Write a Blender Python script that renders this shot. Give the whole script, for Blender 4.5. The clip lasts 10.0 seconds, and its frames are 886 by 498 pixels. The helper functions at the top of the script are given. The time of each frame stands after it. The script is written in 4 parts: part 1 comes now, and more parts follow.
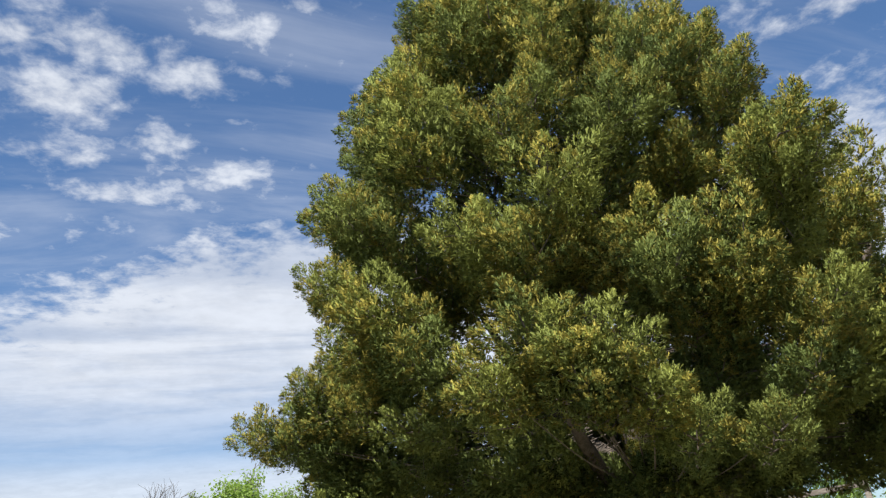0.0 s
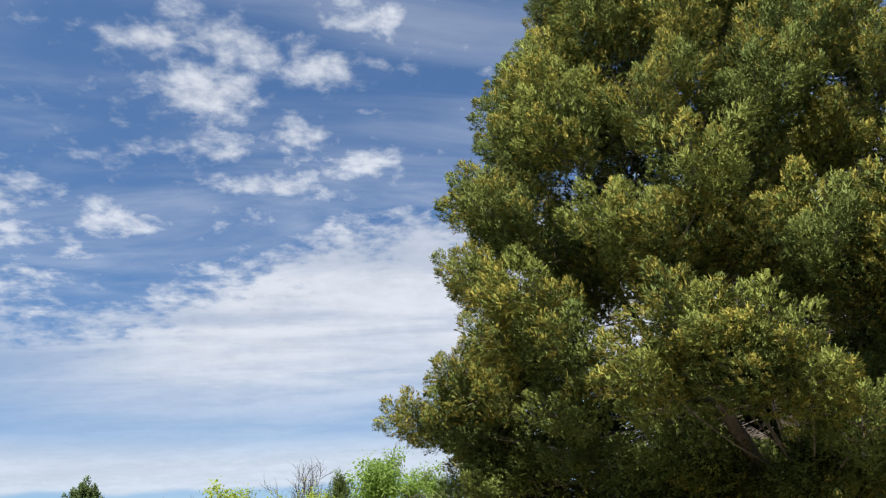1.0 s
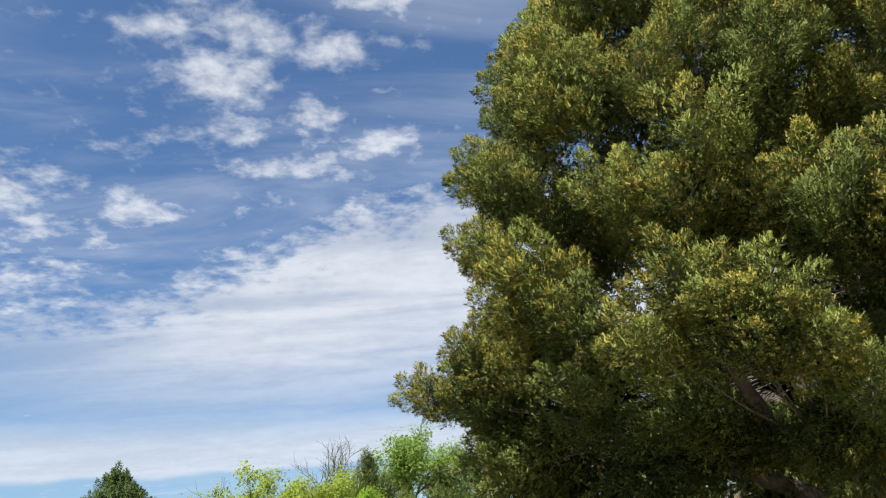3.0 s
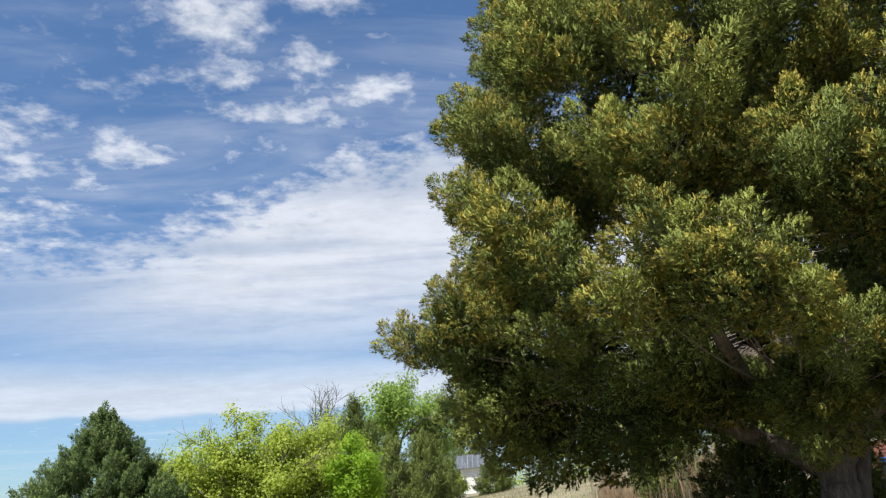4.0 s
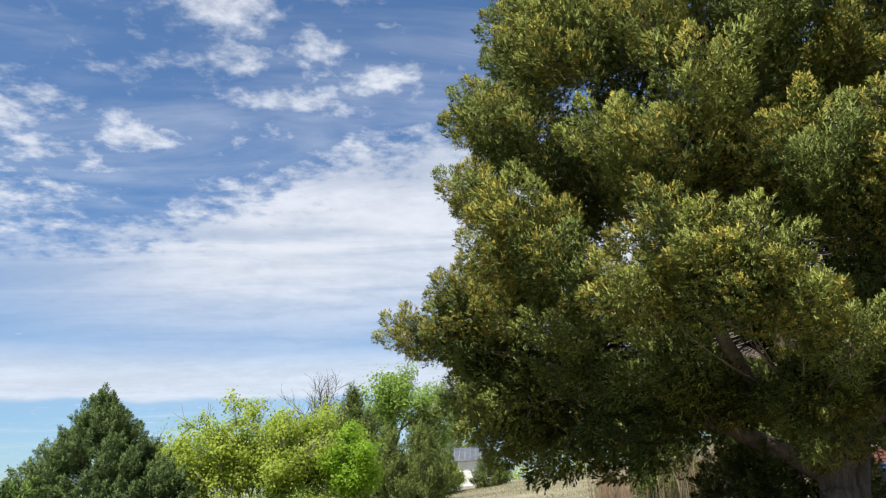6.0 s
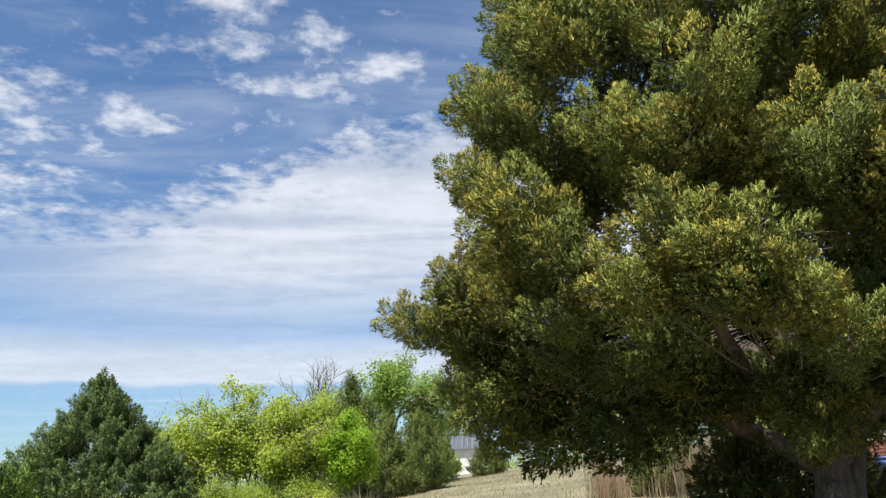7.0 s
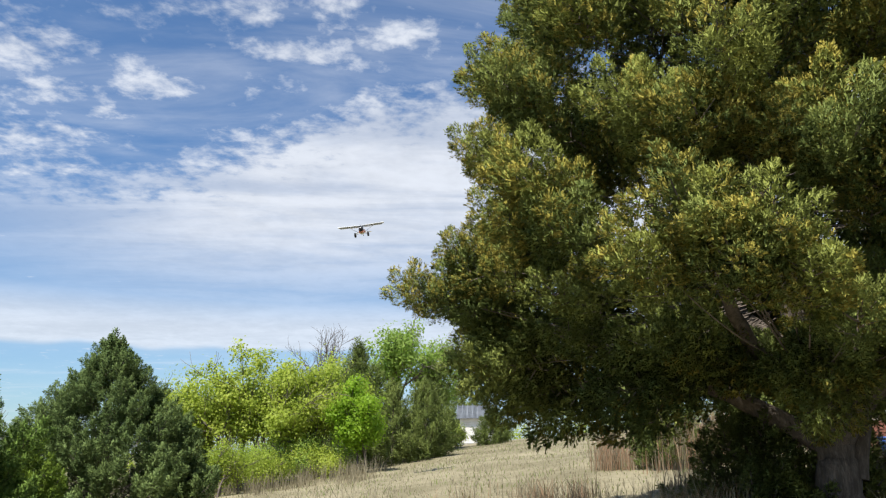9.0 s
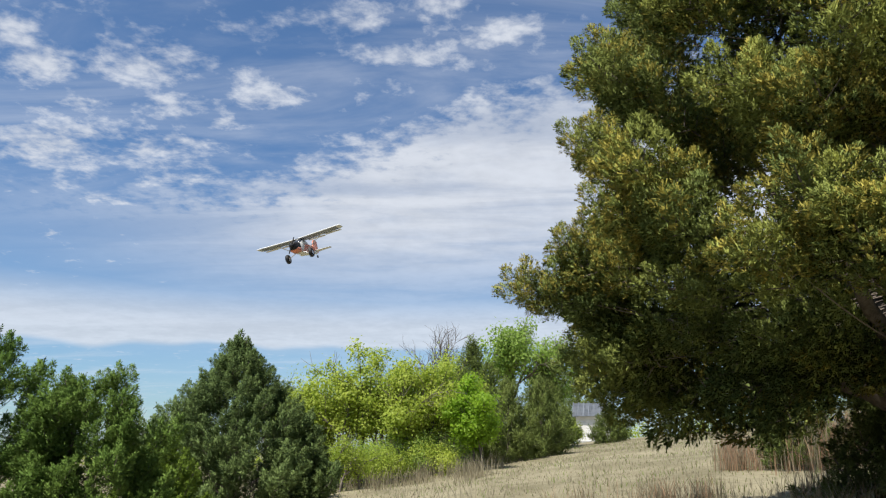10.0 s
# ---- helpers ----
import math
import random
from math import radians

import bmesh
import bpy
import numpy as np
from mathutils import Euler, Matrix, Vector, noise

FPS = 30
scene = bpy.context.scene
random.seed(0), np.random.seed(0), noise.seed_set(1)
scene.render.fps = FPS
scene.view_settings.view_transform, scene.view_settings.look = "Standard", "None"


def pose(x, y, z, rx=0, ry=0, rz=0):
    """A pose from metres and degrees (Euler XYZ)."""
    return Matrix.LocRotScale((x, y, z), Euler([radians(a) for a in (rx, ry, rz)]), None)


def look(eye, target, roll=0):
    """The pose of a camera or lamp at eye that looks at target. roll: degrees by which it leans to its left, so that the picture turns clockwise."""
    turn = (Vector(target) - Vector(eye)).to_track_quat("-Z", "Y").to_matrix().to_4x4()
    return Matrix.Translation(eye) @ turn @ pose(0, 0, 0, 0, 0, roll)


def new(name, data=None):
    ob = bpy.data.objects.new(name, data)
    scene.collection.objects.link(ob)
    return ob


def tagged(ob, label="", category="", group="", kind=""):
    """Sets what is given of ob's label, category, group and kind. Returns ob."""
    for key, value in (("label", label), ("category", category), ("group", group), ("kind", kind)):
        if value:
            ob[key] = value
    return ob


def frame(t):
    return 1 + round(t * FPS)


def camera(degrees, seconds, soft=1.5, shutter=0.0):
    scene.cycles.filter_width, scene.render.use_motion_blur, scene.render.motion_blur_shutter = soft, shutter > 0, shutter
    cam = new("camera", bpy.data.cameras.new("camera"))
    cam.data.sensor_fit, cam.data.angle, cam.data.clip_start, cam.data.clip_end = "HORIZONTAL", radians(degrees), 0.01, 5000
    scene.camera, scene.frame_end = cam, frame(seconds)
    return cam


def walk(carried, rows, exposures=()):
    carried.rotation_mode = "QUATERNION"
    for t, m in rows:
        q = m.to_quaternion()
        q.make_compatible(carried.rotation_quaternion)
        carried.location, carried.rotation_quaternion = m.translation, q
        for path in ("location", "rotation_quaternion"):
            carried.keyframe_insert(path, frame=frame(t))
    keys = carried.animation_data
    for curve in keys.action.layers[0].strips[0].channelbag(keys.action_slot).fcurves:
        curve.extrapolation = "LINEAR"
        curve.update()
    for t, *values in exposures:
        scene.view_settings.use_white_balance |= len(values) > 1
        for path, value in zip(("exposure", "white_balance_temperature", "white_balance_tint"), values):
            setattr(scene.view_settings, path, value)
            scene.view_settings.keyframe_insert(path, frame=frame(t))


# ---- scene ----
cam = camera(58.2, 10.0, soft=1.2)
# the path: seconds, yaw, pitch, roll, and the small sway of the hand
SWAY = [
    (0.0, -18.246, 23.777, 6.348, -0.079, 0.043, 0.03), (0.5, -12.776, 23.187, 6.459, -0.108, 0.026, 0.033),
    (1.0, -9.067, 23.355, 4.009, -0.175, 0.014, 0.039), (1.5, -9.065, 23.27, 3.447, -0.183, 0.015, 0.044),
    (2.0, -8.325, 23.229, 3.919, -0.138, 0.002, 0.027), (3.3, -6.716, 20.485, 5.62, -0.003, -0.022, 0.003),
    (3.5, -6.983, 19.353, 5.156, 0.021, 0.007, -0.002), (4.0, -7.85, 18.138, 4.462, 0.025, -0.014, 0.0),
    (4.5, -7.897, 17.972, 4.074, 0.024, -0.013, -0.004), (5.0, -7.824, 17.841, 4.021, 0.025, 0.0, -0.003),
    (5.5, -7.977, 17.648, 3.357, 0.019, 0.011, 0.003), (7.0, -8.35, 16.75, 2.051, 0.028, 0.03, 0.016),
    (7.5, -8.579, 15.683, 1.702, 0.022, 0.021, 0.001), (8.0, -8.681, 15.286, 1.523, 0.016, 0.009, -0.006),
    (8.5, -8.741, 14.824, 0.91, 0.019, 0.019, -0.004), (9.0, -8.07, 14.624, 0.493, 0.008, 0.012, 0.002),
    (9.3, -4.91, 14.56, 0.13, 0.011, 0.009, 0.005), (9.5, -2.213, 14.509, -0.182, 0.013, 0.007, 0.008),
    (9.7, -0.66, 14.50, -0.05, 0.005, 0.002, 0.003), (10.0, 0.0, 14.5, 0.0, 0.001, 0.0, 0.0)]
EYE = 1.55
walk(cam, [(t, pose(x, y, EYE + z, 90 + p, r, w)) for t, w, p, r, x, y, z in SWAY],
     exposures=[(0.0, 0.70), (0.6, 0.68), (1.2, 0.59), (2.2, 0.59), (3.5, 0.65), (4.5, 0.70), (9.0, 0.70), (9.5, 0.60), (10.0, 0.52)])


# ---- world: blue sky with broken cloud ----
SUN_EL, SUN_AZ = 61.0, -139.0        # degrees; azimuth from the y axis towards x


def polar(az, d, z=0.0):
    a = radians(az)
    return Vector((d * math.sin(a), d * math.cos(a), z))


class Nodes:
    """Short names for building node trees."""

    def __init__(self, tree):
        self.tree = tree
        tree.nodes.clear()

    def add(self, kind, **values):
        node = self.tree.nodes.new(kind)
        for key, value in values.items():
            setattr(node, key, value)
        return node

    def link(self, a, b):
        self.tree.links.new(a, b)

    def put(self, socket, value):
        if isinstance(value, bpy.types.NodeSocket):
            self.link(value, socket)
        else:
            socket.default_value = value

    def math(self, op, a, b=0.0, clamp=False):
        n = self.add("ShaderNodeMath", operation=op, use_clamp=clamp)
        self.put(n.inputs[0], a)
        self.put(n.inputs[1], b)
        return n.outputs[0]

    def noise(self, vec, scale, detail=4.0, rough=0.55, distort=0.0):
        n = self.add("ShaderNodeTexNoise")
        self.put(n.inputs["Vector"], vec)
        n.inputs["Scale"].default_value, n.inputs["Detail"].default_value = scale, detail
        n.inputs["Roughness"].default_value, n.inputs["Distortion"].default_value = rough, distort
        return n.outputs["Fac"]

    def ramp(self, value, lo, hi, a=0.0, b=1.0, smooth=True):
        n = self.add("ShaderNodeMapRange", interpolation_type="SMOOTHSTEP" if smooth else "LINEAR")
        self.put(n.inputs[0], value)
        for i, v in enumerate((lo, hi, a, b)):
            n.inputs[i + 1].default_value = v
        return n.outputs[0]

    def mix(self, fac, a, b):
        n = self.add("ShaderNodeMix", data_type="RGBA")
        self.put(n.inputs[0], fac)
        for i, v in ((6, a), (7, b)):
            self.put(n.inputs[i], v if isinstance(v, bpy.types.NodeSocket) else (*v, 1))
        return n.outputs[2]

    def vec(self, x, y, z=0.0):
        n = self.add("ShaderNodeCombineXYZ")
        for i, v in enumerate((x, y, z)):
            self.put(n.inputs[i], v)
        return n.outputs[0]


# clouds: azimuth, elevation, half width, half height in degrees
PUFFS = [(-30.9, 25.9, 2.0, 1.2), (-29, 24.7, 2.2, 1.5), (-26.4, 22.7, 1.7, 0.9), (-21.8, 25.6, 3.6, 1.3), (-27.6, 19.8, 3.7, 1.9), (-20.5, 19.7, 3.7, 1.5),
         (-16.8, 22.8, 1.5, 0.8), (-13.3, 25, 3.1, 1.2), (-19.2, 23.2, 3.3, 1.1), (-6.3, 30.8, 3.2, 0.9), (-0.6, 31.4, 2.8, 1.0), (-2.8, 28, 3.0, 0.8),
         (2.2, 28.9, 4.5, 1.4), (5.2, 29.6, 2.8, 1.0), (-7.5, 34.1, 4.4, 2.0), (-6, 37.7, 6.0, 1.5), (6.6, 39.7, 4.0, 1.2), (11.3, 41.2, 2.7, 0.9),
         (1.8, 36.4, 3.2, 1.1), (53, 32.7, 4.0, 0.9), (52.5, 26.6, 2.5, 1.4), (-11.8, 37.3, 3.1, 1.2), (-23.9, 16.7, 1.8, 0.35)]


def make_world():
    world = bpy.data.worlds.new("sky")
    scene.world, world.use_nodes = world, True
    n = Nodes(world.node_tree)
    sky = n.add("ShaderNodeTexSky", sky_type="NISHITA", sun_disc=False)
    sky.sun_elevation, sky.sun_rotation = radians(SUN_EL), radians(SUN_AZ)
    sky.air_density, sky.dust_density, sky.ozone_density = 1.0, 0.6, 2.5
    co = n.add("ShaderNodeTexCoord").outputs["Generated"]
    sep = n.add("ShaderNodeSeparateXYZ")
    n.link(co, sep.inputs[0])
    x, y, z = sep.outputs
    deg = 180 / math.pi
    az = n.math("MULTIPLY", n.math("ARCTAN2", x, y), deg)
    el = n.math("MULTIPLY", n.math("ARCSINE", z), deg)
    at = n.vec(az, el)
    up = n.math("MAXIMUM", n.math("ADD", z, 0.10), 0.06)
    flat = n.vec(n.math("DIVIDE", x, up), n.math("DIVIDE", y, up), 0.0)      # the cloud layer, seen flat

    def field(blobs):
        total = None
        for a, e, w, h in blobs:
            s = n.add("ShaderNodeVectorMath", operation="SUBTRACT")
            n.link(at, s.inputs[0])
            s.inputs[1].default_value = (a, e, 0)
            m = n.add("ShaderNodeVectorMath", operation="MULTIPLY")
            n.link(s.outputs[0], m.inputs[0])
            m.inputs[1].default_value = (1 / w, 1 / h, 0)
            d = n.add("ShaderNodeVectorMath", operation="LENGTH")
            n.link(m.outputs[0], d.inputs[0])
            v = n.ramp(d.outputs["Value"], 0.0, 2.0, 1.0, 0.0)
            total = v if total is None else n.math("MAXIMUM", total, v)
        return total

    lumps = n.noise(flat, 8.0, 6.0, 0.56, 0.2)
    cells = n.noise(flat, 24.0, 5.0, 0.6, 0.2)
    stretched = n.add("ShaderNodeMapping")
    n.link(flat, stretched.inputs[0])
    stretched.inputs["Rotation"].default_value = (0, 0, radians(14))
    stretched.inputs["Scale"].default_value = (0.8, 2.6, 1)
    streak = n.noise(stretched.outputs[0], 1.5, 7.0, 0.58, 0.5)
    grain = n.math("ADD", n.math("MULTIPLY", lumps, 0.6), n.math("MULTIPLY", cells, 0.4))
    ragged = n.math("MULTIPLY", n.math("SUBTRACT", grain, 0.5), 1.0)
    puff = n.ramp(n.math("ADD", n.math("MULTIPLY", field(PUFFS), 0.30), n.math("ADD", n.math("MULTIPLY", ragged, 1.7), 0.5)), 0.50, 1.02, 0.0, 0.92)
    # the great veil: its upper edge climbs from the low side to the high side
    edge = n.ramp(az, -19.0, 7.0, 19.2, 26.6)
    inside = n.math("ADD", n.math("SUBTRACT", edge, el), n.math("MULTIPLY", ragged, 15.0))
    body = n.math("MULTIPLY", n.ramp(inside, -0.8, 3.6), n.ramp(el, 10.5, 16.5, 0.34, 0.90))
    body = n.math("MULTIPLY", body, n.ramp(az, -32.0, -5.0, 0.22, 1.0))
    body = n.math("MULTIPLY", body, n.ramp(streak, 0.30, 0.60, 0.72, 1.05))
    # a low bank with a clean lower edge, and clear air beneath it
    wave = n.math("ADD", el, n.math("MULTIPLY", n.math("SUBTRACT", n.noise(n.vec(az, 0.0), 0.10, 2.0), 0.5), 2.2))
    bank = n.math("MULTIPLY", n.ramp(wave, 6.9, 7.6), n.ramp(el, 8.5, 12.5, 0.80, 0.0))
    clear = n.math("MAXIMUM", n.ramp(wave, 6.6, 7.4, 0.50, 1.0), n.ramp(az, -8.0, 6.0, 0.0, 0.8))
    veil = n.math("MULTIPLY", n.math("MAXIMUM", body, bank), clear)
    thin = n.math("MULTIPLY", n.ramp(streak, 0.40, 0.75), 0.35)
    cover = n.math("MULTIPLY", n.math("MAXIMUM", n.math("MAXIMUM", puff, veil), thin), n.ramp(z, -0.02, 0.03), True)
    shade = n.ramp(n.math("ADD", n.math("MULTIPLY", grain, 0.5), n.math("MULTIPLY", streak, 0.5)), 0.35, 0.65, 0.86, 1.05)
    white = n.add("ShaderNodeVectorMath", operation="SCALE")
    white.inputs[0].default_value = (6.9, 7.2, 7.75)
    n.link(shade, white.inputs["Scale"])
    tint = n.add("ShaderNodeMix", data_type="RGBA", blend_type="MULTIPLY")
    tint.inputs[0].default_value = 1.0
    n.link(sky.outputs[0], tint.inputs[6])
    tint.inputs[7].default_value = (0.79, 0.99, 1.16, 1)
    out = n.mix(n.math("MULTIPLY", cover, 0.93), tint.outputs[2], white.outputs[0])
    bg = n.add("ShaderNodeBackground")
    n.link(out, bg.inputs[0])
    bg.inputs[1].default_value = 0.076
    n.link(bg.outputs[0], n.add("ShaderNodeOutputWorld").inputs[0])


make_world()
sun = new("sun", bpy.data.lights.new("sun", "SUN"))
sun.data.energy, sun.data.angle, sun.data.color = 5.0, radians(0.6), (1.0, 0.955, 0.88)
sun.matrix_world = look(polar(SUN_AZ, 50 * math.cos(radians(SUN_EL)), 50 * math.sin(radians(SUN_EL))), (0, 0, 0))


# ---- materials ----
def leaf_material(name, dark, light, through_fac=0.3, rough=0.55, grain=6.0, gloss=0.25, fine=22.0, spread=0.22):
    """Leaves: colour varies leaf by leaf and bough by bough; some light passes through."""
    m = bpy.data.materials.new(name)
    m.use_nodes = True
    n = Nodes(m.node_tree)
    geo = n.add("ShaderNodeNewGeometry")
    info = n.add("ShaderNodeObjectInfo")
    coord = n.add("ShaderNodeTexCoord")
    patch = n.noise(coord.outputs["Object"], grain, 3.0)
    wide = n.noise(coord.outputs["Object"], grain * 0.16, 2.0)
    mixed = n.math("ADD", n.math("MULTIPLY", geo.outputs["Random Per Island"], spread), n.math("ADD", n.math("MULTIPLY", patch, 0.5), n.math("MULTIPLY", wide, 0.4)))
    mixed = n.math("ADD", mixed, n.math("MULTIPLY", info.outputs["Random"], 0.18))
    needles = n.noise(coord.outputs["Object"], fine, 4.0, 0.72)
    mixed = n.math("ADD", mixed, n.math("MULTIPLY", n.math("SUBTRACT", needles, 0.5), 0.3))
    col = n.mix(n.ramp(mixed, 0.34, 1.02), dark, light)
    bsdf = n.add("ShaderNodeBsdfPrincipled")
    n.link(col, bsdf.inputs["Base Color"])
    bsdf.inputs["Roughness"].default_value = rough
    bp = n.add("ShaderNodeBump")
    bp.inputs["Strength"].default_value, bp.inputs["Distance"].default_value = 0.6, 0.5 / fine
    n.link(needles, bp.inputs["Height"])
    n.link(bp.outputs[0], bsdf.inputs["Normal"])
    bsdf.inputs["Specular IOR Level"].default_value = gloss
    tr = n.add("ShaderNodeBsdfTranslucent")
    n.link(col, tr.inputs[0])
    mx = n.add("ShaderNodeMixShader")
    mx.inputs[0].default_value = through_fac
    n.link(bsdf.outputs[0], mx.inputs[1])
    n.link(tr.outputs[0], mx.inputs[2])
    n.link(mx.outputs[0], n.add("ShaderNodeOutputMaterial").inputs[0])
    return m


def solid_material(name, a, b, scale=8.0, rough=0.8, metal=0.0, bump=0.3, stretch=(1, 1, 1), fine=5.0, gloss=0.3):
    """A rough or smooth solid with two colours mixed at two scales, and relief."""
    m = bpy.data.materials.new(name)
    m.use_nodes = True
    n = Nodes(m.node_tree)
    coord = n.add("ShaderNodeTexCoord")
    mp = n.add("ShaderNodeMapping")
    n.link(coord.outputs["Object"], mp.inputs[0])
    mp.inputs["Scale"].default_value = stretch
    coarse = n.noise(mp.outputs[0], scale, 4.0)
    small = n.noise(mp.outputs[0], scale * fine, 5.0, 0.6)
    v = n.math("ADD", n.math("MULTIPLY", coarse, 0.55), n.math("MULTIPLY", small, 0.45))
    info = n.add("ShaderNodeObjectInfo")
    v = n.math("ADD", v, n.math("MULTIPLY", n.math("SUBTRACT", info.outputs["Random"], 0.5), 0.12))
    bsdf = n.add("ShaderNodeBsdfPrincipled")
    n.link(n.mix(n.ramp(v, 0.36, 0.66), a, b), bsdf.inputs["Base Color"])
    bsdf.inputs["Metallic"].default_value = metal
    bsdf.inputs["Specular IOR Level"].default_value = gloss
    n.link(n.ramp(small, 0.3, 0.7, max(rough - 0.1, 0.02), min(rough + 0.1, 1)), bsdf.inputs["Roughness"])
    if bump:
        bp = n.add("ShaderNodeBump")
        bp.inputs["Strength"].default_value, bp.inputs["Distance"].default_value = bump, 0.02
        n.link(v, bp.inputs["Height"])
        n.link(bp.outputs[0], bsdf.inputs["Normal"])
    n.link(bsdf.outputs[0], n.add("ShaderNodeOutputMaterial").inputs[0])
    return m


CEDAR = leaf_material("cedar_green", (0.138, 0.188, 0.056), (0.510, 0.535, 0.120), 0.26, 0.6, 3.0, 0.10, spread=0.02)
CEDAR_TIP = leaf_material("cedar_bronze_tip", (0.285, 0.258, 0.056), (0.600, 0.515, 0.110), 0.26, 0.6, 3.0, 0.10, spread=0.02)
CEDAR_FAR = leaf_material("cedar_deep_green", (0.125, 0.195, 0.068), (0.335, 0.430, 0.145), 0.36, 0.6, 2.0, 0.10, spread=0.03)
CEDAR_FRESH = leaf_material("cedar_fresh_green", (0.135, 0.235, 0.050), (0.340, 0.465, 0.105), 0.36, 0.6, 2.0, 0.10, spread=0.03)
CEDAR_OLIVE = leaf_material("cedar_olive", (0.165, 0.220, 0.060), (0.375, 0.450, 0.130), 0.40, 0.6, 2.0, 0.10, spread=0.03)
CEDAR_BRIGHT = leaf_material("cedar_bright_green", (0.160, 0.250, 0.035), (0.350, 0.460, 0.075), 0.40, 0.6, 2.0, 0.10, spread=0.03)
LIME = leaf_material("lime_leaf", (0.190, 0.320, 0.018), (0.340, 0.520, 0.045), 0.55, 0.5, 2.0)
SPRING = leaf_material("spring_leaf", (0.270, 0.360, 0.045), (0.530, 0.600, 0.105), 0.55, 0.5, 1.2)
FRESH = leaf_material("fresh_leaf", (0.225, 0.345, 0.055), (0.430, 0.560, 0.150), 0.55, 0.5, 1.2)
SAGE = leaf_material("grey_green_leaf", (0.110, 0.140, 0.060), (0.220, 0.240, 0.110), 0.3, 0.6, 3.0)
STRAW = leaf_material("dry_grass", (0.165, 0.142, 0.088), (0.370, 0.325, 0.220), 0.30, 0.7, 0.7, 0.15)
RUSSET = leaf_material("russet_grass", (0.260, 0.150, 0.090), (0.440, 0.300, 0.190), 0.30, 0.7, 0.7, 0.15)
NEWGRASS = leaf_material("new_grass", (0.120, 0.170, 0.040), (0.280, 0.330, 0.110), 0.35, 0.6, 0.9, 0.15)
BARK = solid_material("cedar_bark", (0.065, 0.052, 0.042), (0.175, 0.145, 0.118), 7.0, 0.9, 0, 0.8, (3, 3, 0.5))
TWIG = solid_material("grey_twig", (0.120, 0.100, 0.085), (0.220, 0.190, 0.165), 3.0, 0.9, 0, 0.2)
SOIL = solid_material("dry_field", (0.145, 0.128, 0.076), (0.270, 0.238, 0.155), 0.5, 1.0, 0, 0.6, (1, 1, 1), 18.0, 0.1)


# ---- ground ----
def ground_z(x, y):
    """Height of the field, which climbs to the right and away."""
    r2 = (x * x + y * y) / 130.0 ** 2
    z = 0.12 * 26 * np.tanh(x / 26) + 0.034 * 45 * np.tanh(y / 45)
    z = z + 0.05 * np.sin(x * 0.9 + 1.1) * np.sin(y * 0.7) * np.minimum(1.0, (x * x + y * y) / 30)
    return z / (1 + r2 * r2)


def on_ground(az, d, lift=0.0):
    p = polar(az, d)
    p.z = float(ground_z(p.x, p.y)) + lift
    return p


def mesh_of(name, verts, faces, mats, index=None, smooth=False):
    """A mesh from arrays: verts (n, 3), faces (m, k)."""
    me = bpy.data.meshes.new(name)
    verts, faces = np.asarray(verts, np.float32), np.asarray(faces, np.int32)
    m, k = faces.shape
    me.vertices.add(len(verts))
    me.vertices.foreach_set("co", verts.ravel())
    me.loops.add(m * k)
    me.loops.foreach_set("vertex_index", faces.ravel())
    me.polygons.add(m)
    me.polygons.foreach_set("loop_start", np.arange(0, m * k, k, dtype=np.int32))
    me.polygons.foreach_set("loop_total", np.full(m, k, np.int32))
    for mat in mats:
        me.materials.append(mat)
    if index is not None:
        me.polygons.foreach_set("material_index", np.asarray(index, np.int32))
    if smooth:
        me.polygons.foreach_set("use_smooth", np.ones(m, bool))
    me.update(calc_edges=True)
    return me


def child(name, me, parent, label=""):
    ob = new(name, me)
    ob.parent = parent
    return tagged(ob, label)


def part(name, bm, material, parent, label="", smooth=False):
    """Links a bmesh as one mesh object under a thing or a part."""
    me = bpy.data.meshes.new(name)
    if smooth:
        for f in bm.faces:
            f.smooth = True
    bm.to_mesh(me)
    bm.free()
    me.materials.append(material)
    return child(name, me, parent, label)


def thing(name, at, label, category, group="", kind="", turn=0.0):
    ob = new(name)
    ob.empty_display_size = 0.2
    ob.matrix_world = Matrix.Translation(at) @ Matrix.Rotation(radians(turn), 4, "Z")
    return tagged(ob, label, category, group, kind)


def make_ground():
    rings = np.concatenate([np.linspace(0.4, 60, 150), np.geomspace(62, 3500, 50)])
    turns = np.linspace(0, 2 * math.pi, 240, endpoint=False)
    r, a = np.meshgrid(rings, turns, indexing="ij")
    x, y = (r * np.sin(a)).ravel(), (r * np.cos(a)).ravel()
    v = np.stack([x, y, ground_z(x, y)], 1)
    v = np.vstack([v, [[0, 0, float(ground_z(0.0, 0.0))]]])
    i, j = np.meshgrid(np.arange(len(rings) - 1), np.arange(240), indexing="ij")
    i, j, k = i.ravel(), j.ravel(), ((j + 1) % 240).ravel()
    f = np.stack([i * 240 + j, i * 240 + k, (i + 1) * 240 + k, (i + 1) * 240 + j], 1)[:, ::-1]
    cap = np.stack([np.full(120, len(v) - 1), np.arange(0, 240, 2), (np.arange(0, 240, 2) + 1) % 240, (np.arange(0, 240, 2) + 2) % 240], 1)[:, ::-1]
    tagged(new("ground", mesh_of("ground", v, np.vstack([f, cap]), [SOIL], smooth=True)), "dry tan hillside field of winter-killed grass", "ground", kind="structure")


make_ground()


